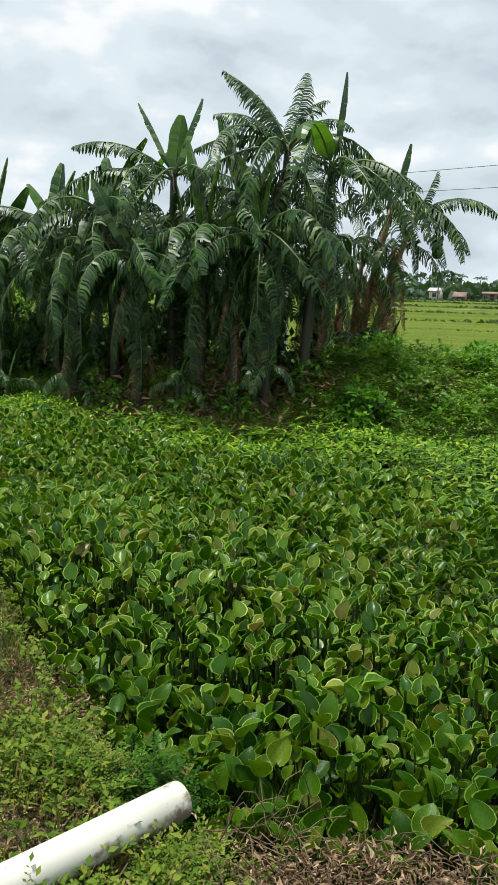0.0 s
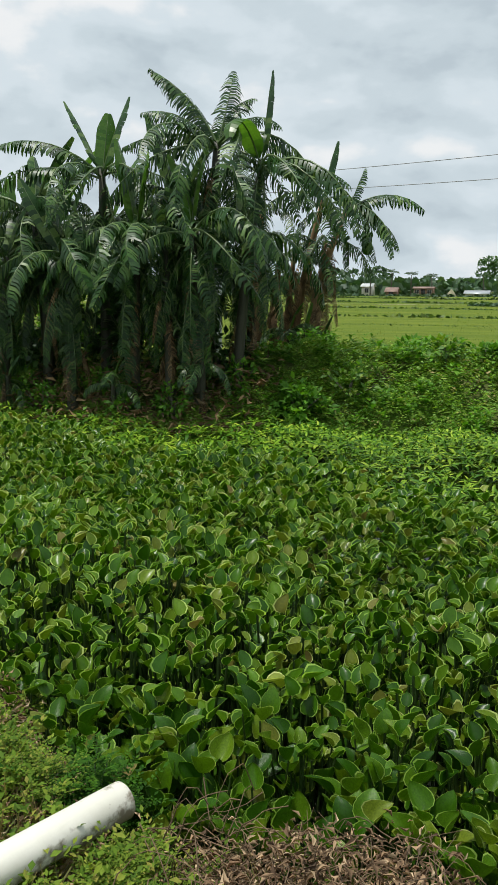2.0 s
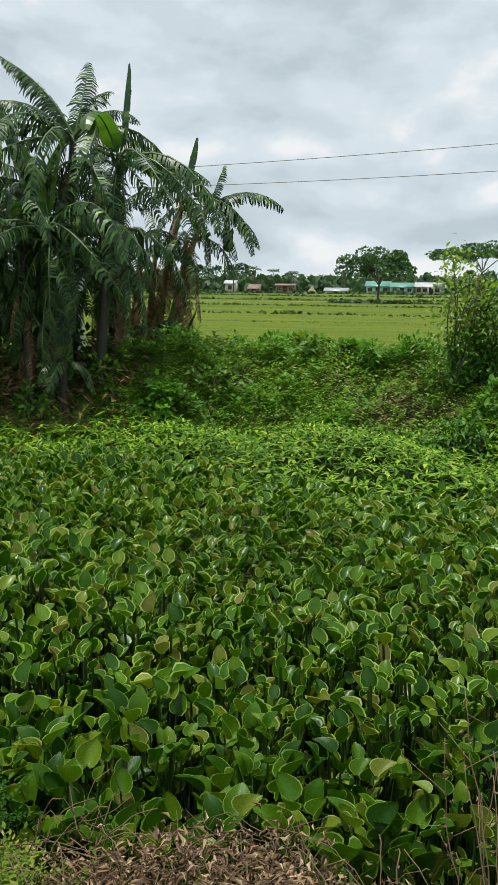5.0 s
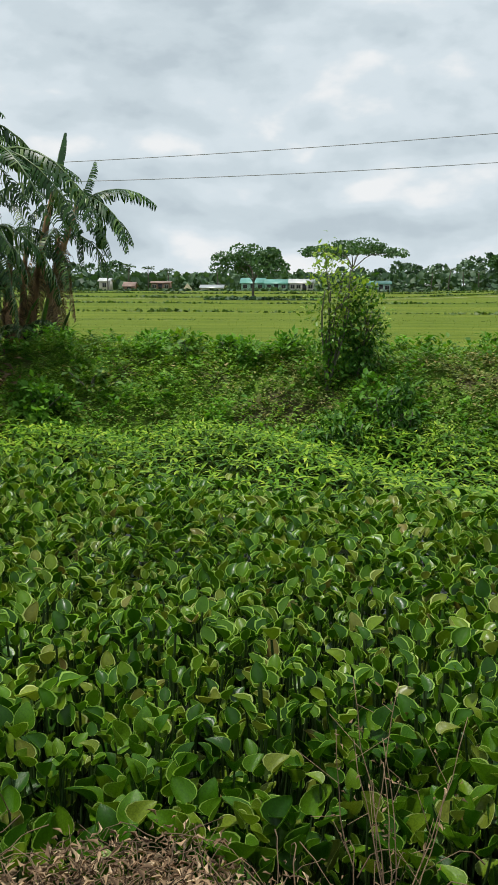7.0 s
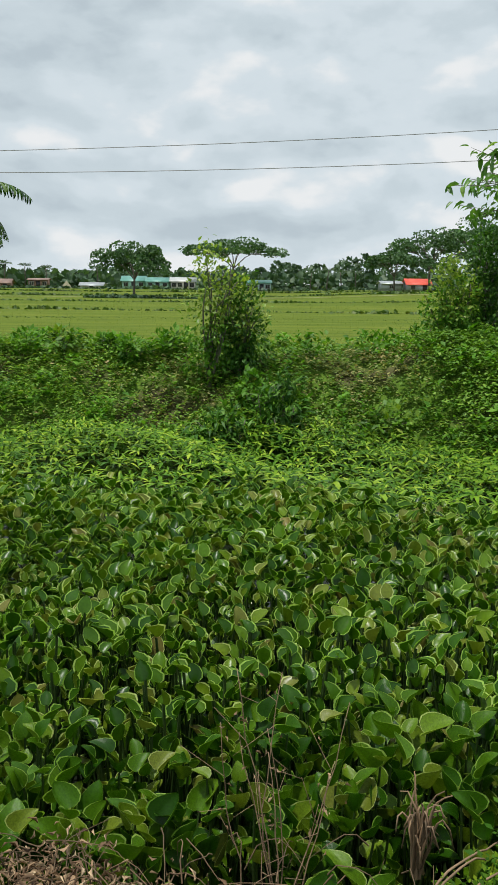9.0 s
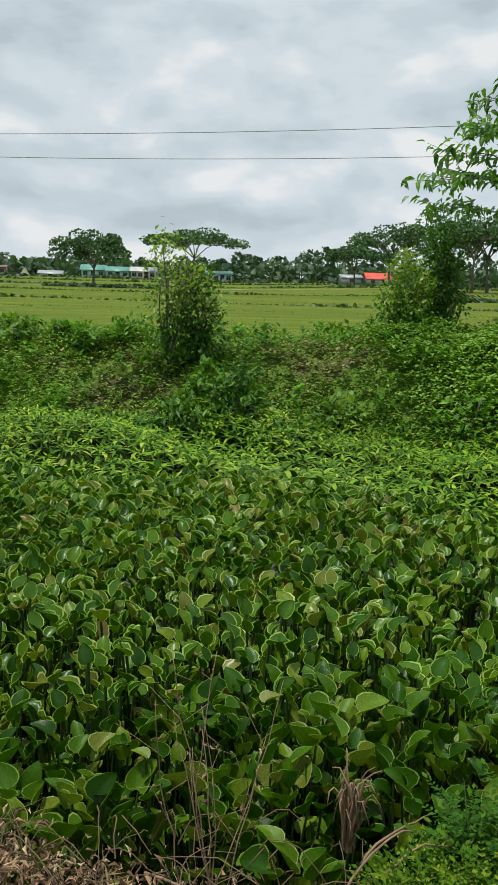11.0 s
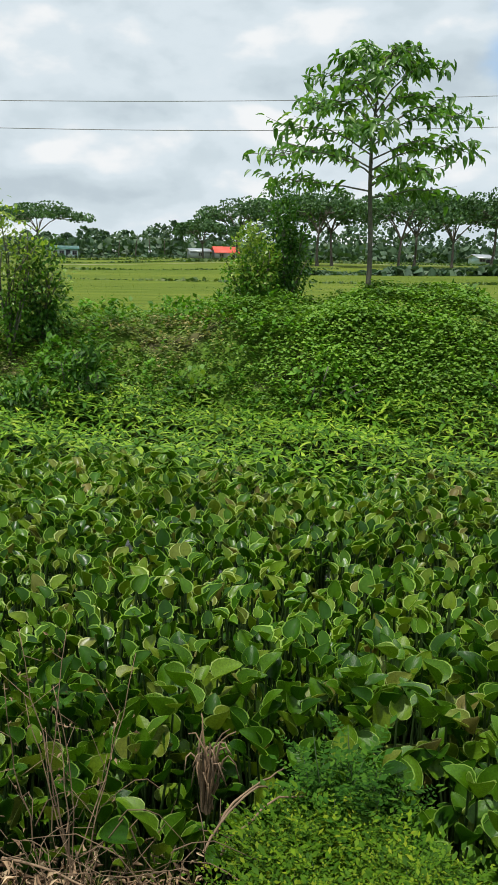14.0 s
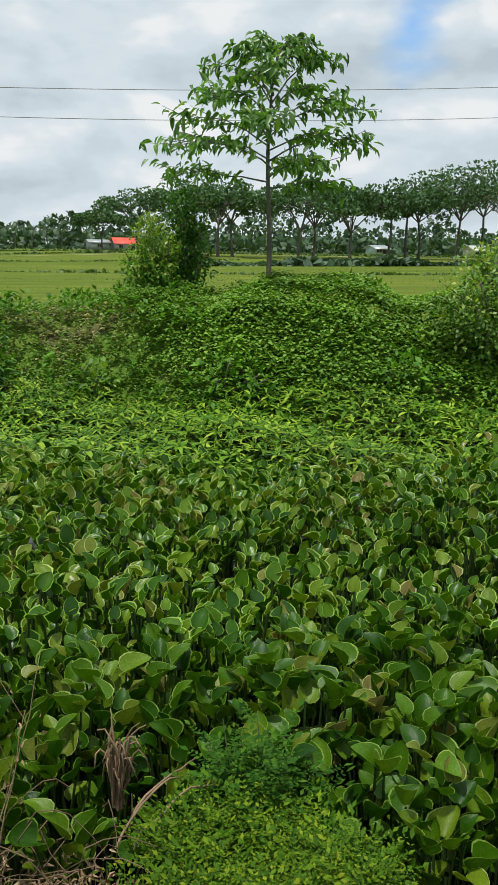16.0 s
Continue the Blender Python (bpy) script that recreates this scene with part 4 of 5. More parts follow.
def build_banana_undergrowth():
    for i in range(10):
        x = -9.0 + i * 0.6
        y = float(foot(x)) + 0.75 + 0.25 * math.sin(i * 2.3)
        shrub(x, y, 0.6, 0.5, 0.36 + 0.12 * math.sin(i * 1.7), 0.075, 240, M_SHRUB, "shaded leafy undergrowth below the banana plants", "undergrowth", "shrub", "undergrowth below the bananas", 5, seed=100 + i)
    for i in range(9):
        x = -9.6 + i * 0.55
        shrub(x, 10.1 + 0.3 * math.sin(i * 1.9), 0.9, 0.7, 1.15 + 0.25 * math.sin(i * 2.7), 0.11, 420, M_SHRUB, "low shaded undergrowth behind the banana plants", "undergrowth", "shrub", "undergrowth below the bananas", 6, seed=150 + i)
    # Added row in the dark banana leaf colour, to blacken gaps between stems.
    for i in range(9):
        shrub(-8.9 + i * 0.62, 9.15 + 0.2 * math.sin(i * 2.9), 0.8, 0.5, 0.8 + 0.2 * math.sin(i * 1.3), 0.12, 360, M_BANANA, "dark leafy undergrowth added to deepen the shade among the banana stems", "undergrowth", "shrub", "undergrowth below the bananas", 5, seed=180 + i)
    rng = np.random.default_rng(77)
    n = 1500
    x = rng.uniform(-6.5, -3.2, n)
    y = foot(x) + rng.uniform(0.1, 1.3, n)
    at = np.stack([x, y, height(x, y) + rng.uniform(0, 1, n) ** 2 * 0.22], -1)
    curl = (LEAF_SMALL[0] * np.array([0.5, 1, 2.5]), LEAF_SMALL[1])
    ob = new("fallen_leaves", mesh_of("fallen_leaves", *scatter(curl, frames(spin(n, rng, 0.1, 0.6), spin(n, rng, 0.4)), rng.uniform(0.06, 0.17, n), at), M_DEAD))
    tagged(ob, "dry brown fallen banana leaves heaped on shaded soil", "leaf litter", kind="stuff")
    shrub(-2.85, 8.5, 0.95, 0.7, 0.42, 0.11, 420, M_SHRUB, "bright green leafy bush beside the banana plants", seed=130, stems=6)


build_banana_undergrowth()

# ---- young tree on the mound ----


def build_sapling():
    rng = np.random.default_rng(17)
    x, y = 4.19, 9.3
    z = float(height(x, y)) - 0.1
    ob = thing("young_tree", x, y, z, "slender young tree with layered drooping green leaves", "tree")
    top = 3.68 - z
    s = np.linspace(0, 1, 12)
    trunk = np.stack([0.03 * np.sin(s * 7), 0.02 * np.sin(s * 5), top * s], -1)
    child("trunk", mesh_of("trunk", *tube(trunk, np.interp(s, (0, 0.6, 1), (0.036, 0.024, 0.006)), 8), M_SAPBARK, smooth=True), ob)
    n = 27
    for i in range(n):
        h = i / (n - 1)
        u = 0.50 + 0.48 * h
        a = i * 2.4 + rng.uniform(-0.3, 0.3)
        start = np.array([np.interp(u, s, trunk[:, c]) for c in range(3)])
        reach = np.interp(h, (0, 0.15, 0.5, 0.8, 1), (1.28, 1.40, 1.05, 0.70, 0.30)) * rng.uniform(0.82, 1.08)
        rise = np.interp(h, (0, 0.3, 0.7, 1), (0.14, 0.32, 0.45, 0.35))
        t = np.linspace(0, 1, 9)
        p = start + np.stack([np.cos(a) * reach * t, np.sin(a) * reach * t, rise * np.sin(t * 2.2) - 0.06 * t ** 3], -1) + np.cumsum(rng.normal(0, 0.012, (9, 3)), 0)
        limb = child("branch", mesh_of("branch", *tube(p, np.linspace(0.011, 0.0025, 9), 5), M_SAPBARK, smooth=True), ob)
        spots = [np.stack([np.interp(k, t, p[:, c]) for c in range(3)], -1) for k in np.linspace(0.2, 1.0, int(10 + reach * 24))]
        for j in range(int(3 + reach * 4)):
            k, turn = rng.uniform(0.3, 0.9), a + rng.choice((-1, 1)) * rng.uniform(0.5, 1.0)
            c = np.array([np.interp(k, t, p[:, q]) for q in range(3)])
            e = np.linspace(0, 1, 5)[:, None] * np.array([math.cos(turn), math.sin(turn), rng.uniform(-0.1, 0.35)]) * reach * rng.uniform(0.18, 0.36) + c
            child("twig", mesh_of("twig", *tube(e, np.linspace(0.005, 0.002, 5), 4), M_SAPBARK), limb)
            spots += [e[0] * (1 - g) + e[-1] * g for g in np.linspace(0.35, 1.0, 6)]
        at = np.array(spots) + rng.normal(0, 0.035, (len(spots), 3))
        m = len(at)
        side = np.where(np.arange(m) % 2, 1, -1)[:, None] * np.array([-math.sin(a), math.cos(a), 0])
        way = unit(side * 0.7 + np.array([math.cos(a), math.sin(a), 0]) * rng.uniform(0.2, 0.9, (m, 1)) + np.array([0, 0, -0.45]) + rng.normal(0, 0.4, (m, 3)))
        face = np.array([0, 0, 1.0]) + rng.normal(0, 0.4, (m, 3)) + np.array([math.cos(a), math.sin(a), 0]) * 0.4
        size = np.array([0.66, 1.0, 1.5]) * rng.uniform(0.085, 0.155, (m, 1))
        child("leaves", mesh_of("leaves", *scatter(LEAF_OVAL, frames(way, face), size, at), M_SAPLING, smooth=True), limb)


build_sapling()

# ---- paddy land ----


def build_grass():
    rng = np.random.default_rng(21)
    n = 30000
    d = 12.0 * (95.0 / 12.0) ** rng.random(n)
    b = np.radians(rng.uniform(-50, 54, n))
    x, y = d * np.sin(b), d * np.cos(b)
    k = y > foot(x) + 2.4
    x, y, d = x[k], y[k], d[k]
    a = rng.uniform(0, 6.28, len(x))
    way = np.stack([np.cos(a) * 0.45, np.sin(a) * 0.45, np.ones(len(x))], -1) + rng.normal(0, 0.2, (len(x), 3))
    size = rng.uniform(0.035, 0.075, len(x)) * (1 + d * 0.012)
    sc = np.stack([size * (1.0 + d * 0.04), size, size], -1)
    at = np.stack([x, y, height(x, y) - 0.02], -1)
    ob = new("paddy_grass", mesh_of("paddy_grass", *scatter(BLADE, frames(way, spin(len(x), rng)), sc, at), M_GRASS))
    tagged(ob, "short bright green grass of the paddy fields", "grass", kind="stuff")


build_grass()
M_BUND = leaf_mat("bund_grass", [(0, (0.04, 0.09, 0.018)), (0.6, (0.075, 0.14, 0.024)), (1, (0.13, 0.17, 0.04))], 0.6, 0.25, "island", 0.1, 3)
M_PATH = plain_mat("dry_path", (0.20, 0.19, 0.11), (0.32, 0.30, 0.20), 0.9, 0.4, 4, 0.3, 0.02)


def bund(dist, x0, x1, tall, seed, wave, mat=M_BUND, label="low grassy bund between paddy fields", name="field_bund", slope=0.0, per=18):
    """A line of tufts on a field's raised edge."""
    rng = np.random.default_rng(seed)
    n = int((x1 - x0) * per)
    x = rng.uniform(x0, x1, n)
    y = dist + slope * x + wave * np.sin(x * 0.11 + seed) + rng.normal(0, 0.35, n)
    size = tall * rng.uniform(0.5, 1.2, n) * (0.75 + 0.35 * np.sin(x * 0.45 + seed) * np.sin(x * 0.17))
    at = np.stack([x, y, height(x, y) + rng.uniform(0, 0.5, n) * size], -1)
    ob = new(name, mesh_of(name, *scatter(CLUMP, frames(spin(n, rng), np.array([0, 0, 1.0]) + spin(n, rng)), size * 1.2, at), mat))
    tagged(ob, label, "grass", kind="stuff")


bund(40, -55, 55, 0.07, 2, 1.0, slope=0.03)
bund(52, -70, 70, 0.24, 3, 1.5, slope=-0.02)
bund(80, -100, 32, 0.26, 5, 1.5)
bund(118, -140, 120, 0.45, 6, 2.0)
bund(150, -170, 160, 0.5, 7, 2.0)
bund(69, 23, 82, 0.85, 8, 0.3, M_WOOD_HAZE, "dark low hedge in front of a row of trees", "hedge", 0.0, 70)
bund(184, -60, 60, 0.9, 10, 1.0, M_WOOD_HAZE, "low dark bushes in front of the village houses", "bushes", 0.0, 9)
bund(98, -14, -1, 0.5, 9, 0.3, M_WOOD_HAZE, "dark low thicket below a tree in the field", "thicket", 0.0, 40)


def build_path():
    x = np.linspace(-110, 95, 120)
    y = 103 + 2.0 * np.sin(x * 0.05)
    v = np.concatenate([np.stack([x, y, height(x, y) + 0.06], -1), np.stack([x, y + 1.3, height(x, y + 1.3) + 0.06], -1)])
    i = np.arange(119)
    tagged(new("path", mesh_of("path", v, [np.stack([i, i + 1, i + 121, i + 120], -1)], M_PATH)), "pale dry earth path across the fields", "path", kind="structure")


build_path()


def big_tree(x, y, h, w, label, seed, trunk_h=0.45, flat=0.42, clumps=1700, group="", leaf=0.30, name="tree", mat=M_FAR_LEAF, trunk_r=None):
    """A spreading tree: trunk, forking limbs and a wide crown of leaf clumps gathered on lobes."""
    rng = np.random.default_rng(seed)
    z = float(height(x, y)) - 0.1
    ob = thing(name, x, y, z, label, "tree", group)
    r = trunk_r or h * 0.022
    t = np.linspace(0, 1, 6)
    fork = np.array([rng.normal(0, 0.02) * h, rng.normal(0, 0.02) * h, h * trunk_h])
    p = t[:, None] * fork + np.sin(t * 3.1)[:, None] * rng.normal(0, 0.012, 3) * h
    child("trunk", mesh_of("trunk", *tube(p, np.interp(t, (0, 0.1, 1), (r * 1.5, r, r * 0.75)), 8), M_BARK, smooth=True), ob)
    lobes = []
    limbs = 7
    for i in range(limbs):
        a = i * 2.4 + rng.uniform(-0.4, 0.4)
        q = (0.25 + 0.75 * (i + 0.5) / limbs) * w / 2 * rng.uniform(0.75, 1.0)
        e = np.array([math.cos(a) * q, math.sin(a) * q, h * (1 - flat * 0.45) - (q / (w / 2)) ** 2 * h * 0.13])
        s = np.linspace(0, 1, 6)[:, None]
        c = fork * (1 - s) + e * s + np.sin(s * np.pi) * np.array([0, 0, 0.06 * h]) + rng.normal(0, 0.01, (6, 3)) * h * s
        child("limb", mesh_of("limb", *tube(c, np.linspace(r * 0.55, r * 0.10, 6), 6), M_BARK, smooth=True), ob)
        lobes.append((e, w * rng.uniform(0.13, 0.20), h * flat * rng.uniform(0.12, 0.20)))
        for j in range(4):
            b = a + rng.uniform(-1.2, 1.2)
            out = w * rng.uniform(0.08, 0.20)
            e2 = e + np.array([math.cos(b) * out, math.sin(b) * out, rng.uniform(-0.22, 0.20) * flat * h])
            g = np.linspace(0, 1, 4)[:, None]
            child("bough", mesh_of("bough", *tube(c[3] * (1 - g) + e2 * g, np.linspace(r * 0.22, r * 0.05, 4), 5), M_BARK), ob)
            lobes.append((e2, w * rng.uniform(0.08, 0.16), h * flat * rng.uniform(0.10, 0.18)))
    for j in range(3):
        lobes.append((np.array([rng.normal(0, 0.1) * w, rng.normal(0, 0.1) * w, h * (1 - flat * rng.uniform(0.15, 0.4))]), w * 0.16, h * flat * 0.16))
    at = []
    for i in range(clumps):
        c, lr, lz = lobes[int(rng.integers(len(lobes)))]
        v = spin(1, rng, 0.2)[0] * rng.uniform(0.55, 1.0) ** 0.5
        at.append(c + v * np.array([lr, lr, lz]))
    at = np.array(at)
    size = leaf * rng.uniform(0.5, 1.4, clumps)
    child("crown", mesh_of("crown", *scatter(CLUMP, frames(spin(clumps, rng), np.array([0, 0, 0.7]) + spin(clumps, rng)), size, at), mat), ob)
    return ob


big_tree(-8.4, 100, 7.2, 8.2, "spreading dark green tree alone in the field", 200, 0.30, 0.72, 5000, leaf=0.26)
big_tree(5.3, 188, 11.8, 20, "wide flat-topped rain tree beside the village houses", 201, 0.42, 0.42, 4400, leaf=0.42)
for i, (tx, ty, th, tw) in enumerate(((33, 150, 7.5, 11), (40, 152, 11, 15), (48, 150, 13.3, 17))):
    big_tree(tx, ty, th, tw, "large spreading tree at the edge of the fields", 210 + i, 0.36, 0.5, 3800, "large trees beyond the fields", 0.36)
for i, (tx, th, tw, tr) in enumerate(((32.8, 8.4, 7.5, 0.36), (35.0, 8.0, 6.5, 0.4), (42.0, 8.6, 9.5, 0.3), (44.5, 9.0, 8.0, 0.33), (50.0, 8.4, 8.5, 0.3), (53.5, 8.8, 7.0, 0.45), (57.0, 8.6, 7.0, 0.5), (59.6, 9.3, 8.0, 0.42), (63.0, 11.4, 10.5, 0.35), (67.6, 11.6, 11, 0.4), (72.0, 11.0, 10, 0.42), (78.0, 10.5, 10, 0.4))):
    big_tree(tx, 90 + 1.5 * math.sin(i * 2.1), th * 1.07, tw * 1.28, "umbrella-shaped tree in a roadside row", 230 + i, tr + 0.03, 0.60, 3000, "roadside row of umbrella trees", 0.28, trunk_r=0.17)


def build_woods():
    """Far woods round the village."""
    rng = np.random.default_rng(33)
    at, size = [], []
    for i in range(190):
        b = -52 + 112 * i / 189 + rng.uniform(-0.6, 0.6)
        d = rng.uniform(215, 260)
        x, y = d * math.sin(radians(b)), d * math.cos(radians(b))
        tall = 4.6 + 2.0 * abs(math.sin(b * 0.33)) + rng.uniform(-0.8, 1.6)
        if -13 < b < 1:
            tall -= 2.0
        if 8 < b < 24:
            tall += 2.2
        elif b > 24:
            tall += 1.0
        wide = rng.uniform(4, 8)
        m = 120
        v = spin(m, rng, 0.25) * np.array([wide * 0.55, wide * 0.5, tall * 0.42]) * rng.uniform(0.5, 1, (m, 1)) ** 0.5
        at.append(v + np.array([x, y, float(height(x, y)) + tall * 0.58]))
        size.append(rng.uniform(0.4, 1.3, m))
    low = 12000
    b = np.radians(rng.uniform(-52, 60, low))
    d = rng.uniform(205, 235, low)
    at.append(np.stack([d * np.sin(b), d * np.cos(b), 0.3 + rng.uniform(0, 4.2, low)], -1))
    size.append(rng.uniform(0.9, 2.1, low))
    at, size = np.concatenate(at), np.concatenate(size)
    ob = new("far_woods", mesh_of("far_woods", *scatter(CLUMP, frames(spin(len(at), rng), np.array([0, 0, 0.5]) + spin(len(at), rng)), size, at), M_WOOD_HAZE))
    tagged(ob, "hazy dark green woods round a distant village", "trees", kind="stuff")


build_woods()
M_FROND = leaf_mat("palm_fronds", [(0, (0.03, 0.07, 0.025)), (1, (0.07, 0.13, 0.04))], 0.5, 0.2, "island", 0.3, 2)


def palm(x, y, h, seed, label="slim palm standing above the far trees"):
    rng = np.random.default_rng(seed)
    z = float(height(x, y))
    ob = thing("palm_tree", x, y, z, label, "palm tree", "far palms")
    s = np.linspace(0, 1, 6)
    p = np.stack([0.25 * s * s * rng.normal(), 0 * s, h * s], -1)
    child("trunk", mesh_of("trunk", *tube(p, np.linspace(0.16, 0.10, 6), 6), M_BARK, smooth=True), ob)
    for i in range(11):
        blade, rib = banana_leaf(rng, 1.9, 0.7, rng.uniform(20, 70), rng.uniform(-70, -20), 0.9)
        child("frond", mesh_of("frond", *blade, M_FROND), ob, "", Matrix.Translation(p[-1]) @ Matrix.Rotation(i * 0.6 + rng.uniform(-0.2, 0.2), 4, "Z"))


for i, (px, py, ph) in enumerate(((-49.5, 192, 4.6), (-46.5, 200, 5.4), (-41.0, 196, 4.8), (-25.0, 198, 4.6), (-36.5, 198, 4.4), (26, 186, 4.2), (29.5, 188, 3.8), (32.5, 187, 3.6), (22.5, 187, 3.8))):
    palm(px, py, ph, 300 + i)

# ---- far buildings ----
M_WALL_MINT = plain_mat("mint_plaster", (0.30, 0.52, 0.44), (0.40, 0.62, 0.52), 0.85, 0.5, 6, 0.2, 0.01)
M_WALL_PALE = plain_mat("pale_plaster", (0.55, 0.50, 0.47), (0.72, 0.67, 0.64), 0.85, 0.5, 6, 0.2, 0.01)
M_WALL_TURQ = plain_mat("turquoise_plaster", (0.42, 0.60, 0.60), (0.58, 0.72, 0.70), 0.85, 0.5, 6, 0.2, 0.01)
M_WALL_BRICK = plain_mat("brick_wall", (0.20, 0.12, 0.09), (0.32, 0.20, 0.15), 0.9, 1.5, 8, 0.4, 0.02)
M_TIN = plain_mat("grey_tin", (0.28, 0.31, 0.33), (0.46, 0.49, 0.50), 0.45, 0.7, 8, 0.2, 0.01, 0.3)
M_ROOF_TEAL = plain_mat("teal_tin_roof", (0.08, 0.26, 0.21), (0.14, 0.35, 0.29), 0.45, 0.6, 8, 0.2, 0.01)
M_ROOF_PALE = plain_mat("pale_tin_roof", (0.42, 0.44, 0.44), (0.60, 0.62, 0.61), 0.4, 0.6, 8, 0.2, 0.01)
M_ROOF_RED = plain_mat("red_sheet_roof", (0.55, 0.06, 0.035), (0.75, 0.11, 0.06), 0.6, 0.6, 8, 0.3, 0.02)
M_ROOF_RUST = plain_mat("rusty_roof", (0.18, 0.12, 0.10), (0.30, 0.20, 0.16), 0.7, 0.8, 8, 0.3, 0.02)
M_DARK = plain_mat("dark_opening", (0.02, 0.02, 0.022), (0.035, 0.035, 0.04), 0.4, 1, 8, 0.1, 0.01)
M_FRAME = plain_mat("window_frame", (0.30, 0.30, 0.28), (0.45, 0.45, 0.42), 0.6, 1, 8, 0.1, 0.01)


def box(x0, x1, y0, y1, z0, z1):
    v = np.array([(x, y, z) for z in (z0, z1) for y in (y0, y1) for x in (x0, x1)], dtype=float)
    return v, [np.array([(0, 2, 3, 1), (4, 5, 7, 6), (0, 1, 5, 4), (2, 6, 7, 3), (0, 4, 6, 2), (1, 3, 7, 5)])]


def gable(w, d, eave, ridge, over, thick=0.08):
    """A roof of two slabs whose ridge runs along x."""
    out = []
    for s in (-1, 1):
        y0, y1 = s * (d / 2 + over), 0.0
        zo = eave - (ridge - eave) * over / (d / 2)
        x = w / 2 + over
        v = np.array([(-x, y0, zo), (x, y0, zo), (x, y1, ridge), (-x, y1, ridge)])
        v = np.concatenate([v, v + np.array([0, 0, thick])])
        out.append((v, [np.array([(3, 2, 1, 0), (4, 5, 6, 7), (0, 1, 5, 4), (2, 3, 7, 6), (1, 2, 6, 5), (3, 0, 4, 7)])]))
    return join(out)


def house(x, y, w, d, eave, ridge, wall, roof, label, windows=3, over=0.35, turn=0.0, door=True, name="house", lift=-0.1):
    ob = thing(name, x, y, float(height(x, y)) + lift, label, "house", turn=turn)
    e = eave
    walls = [box(-w / 2, w / 2, -d / 2, d / 2, 0, e)]
    tri = np.array([(-w / 2 + 0.02, -d / 2, e), (-w / 2 + 0.02, d / 2, e), (-w / 2 + 0.02, 0, ridge - 0.02), (w / 2 - 0.02, -d / 2, e), (w / 2 - 0.02, d / 2, e), (w / 2 - 0.02, 0, ridge - 0.02)])
    walls.append((tri, [np.array([(0, 2, 1), (3, 4, 5)])]))
    child("wall", mesh_of("wall", *join(walls), wall), ob)
    child("roof", mesh_of("roof", *gable(w, d, e, ridge, over), roof), ob)
    n = windows + (1 if door else 0)
    for i in range(n):
        cx = -w / 2 + w * (i + 0.5) / n
        if door and i == n // 2:
            dd = child("door", mesh_of("door", *box(cx - 0.45, cx + 0.45, -d / 2 - 0.03, -d / 2 + 0.02, 0.12, min(2.1, e - 0.2)), M_DARK), ob)
        else:
            win = child("window", mesh_of("window", *box(cx - 0.42, cx + 0.42, -d / 2 - 0.025, -d / 2 + 0.02, e * 0.38, e * 0.78), M_DARK), ob)
            fr = [box(cx - 0.48, cx + 0.48, -d / 2 - 0.06, -d / 2 + 0.01, z, z + 0.07) for z in (e * 0.38 - 0.07, e * 0.78)] + [box(c - 0.035, c + 0.035, -d / 2 - 0.055, -d / 2 + 0.01, e * 0.38, e * 0.78) for c in (cx - 0.45, cx, cx + 0.45)]
            child("frame", mesh_of("frame", *join(fr), M_FRAME), win)
    return ob


house(-16.2, 192, 5.0, 5, 1.9, 2.9, M_WALL_MINT, M_ROOF_TEAL, "small mint-green village house with a teal tin roof", 2)
house(-10.8, 190, 4.8, 5, 1.8, 2.6, M_WALL_MINT, M_ROOF_TEAL, "mint-green village house with a teal tin roof", 2)
house(-5.3, 190, 5.2, 5, 1.9, 2.7, M_WALL_PALE, M_ROOF_PALE, "pale plastered village house with a light tin roof", 3)
house(11.2, 190, 5.4, 5, 1.9, 2.5, M_WALL_TURQ, M_ROOF_TEAL, "pale turquoise village house with a flat teal roof", 3)
house(-26.0, 196, 5.0, 4, 0.8, 1.4, M_WALL_PALE, M_TIN, "low shed with a grey tin roof", 1, door=False)
house(-37.5, 194, 4.2, 3, 1.9, 2.2, M_WALL_BRICK, M_ROOF_RUST, "unplastered brick house beside the woods", 2)
house(-44.8, 194, 2.4, 3, 1.2, 2.0, M_WALL_BRICK, M_ROOF_RUST, "small shed with a rusty roof", 0)
house(-51.0, 196, 2.4, 3, 2.3, 2.9, M_WALL_PALE, M_ROOF_PALE, "narrow whitewashed house among palms", 1, door=False)
house(39.0, 182, 4.2, 4, 1.6, 2.1, M_TIN, M_TIN, "grey tin shed beside a red-roofed stall", 1, door=False)
house(44.6, 181, 5.0, 4, 1.5, 2.6, M_TIN, M_ROOF_RED, "roadside stall under a bright red sheet roof", 1)
house(63.5, 108, 2.0, 3, 0.8, 1.2, M_WALL_TURQ, M_TIN, "small grey-roofed hut behind the tree row", 1, lift=0.4)
house(80.5, 108, 2.4, 3, 0.9, 1.5, M_WALL_PALE, M_ROOF_PALE, "small pale hut behind the tree row", 1, lift=0.4)


def build_haystack():
    x, y = -30.5, 188
    ob = thing("haystack", x, y, float(height(x, y)), "small pale conical straw stack by the houses", "haystack")
    s = np.linspace(0, 1, 7)
    p = np.stack([0 * s, 0 * s, 1.7 * s], -1)
    child("straw", mesh_of("straw", *tube(p, np.interp(s, (0, 0.3, 0.8, 1), (1.1, 0.95, 0.3, 0.03)), 12), M_PATH, smooth=True), ob)


build_haystack()

# ---- overhead wires ----
M_WIRE = Nodes("wire").set(Base_Color=(0.22, 0.22, 0.23, 1), Roughness=0.5).mat


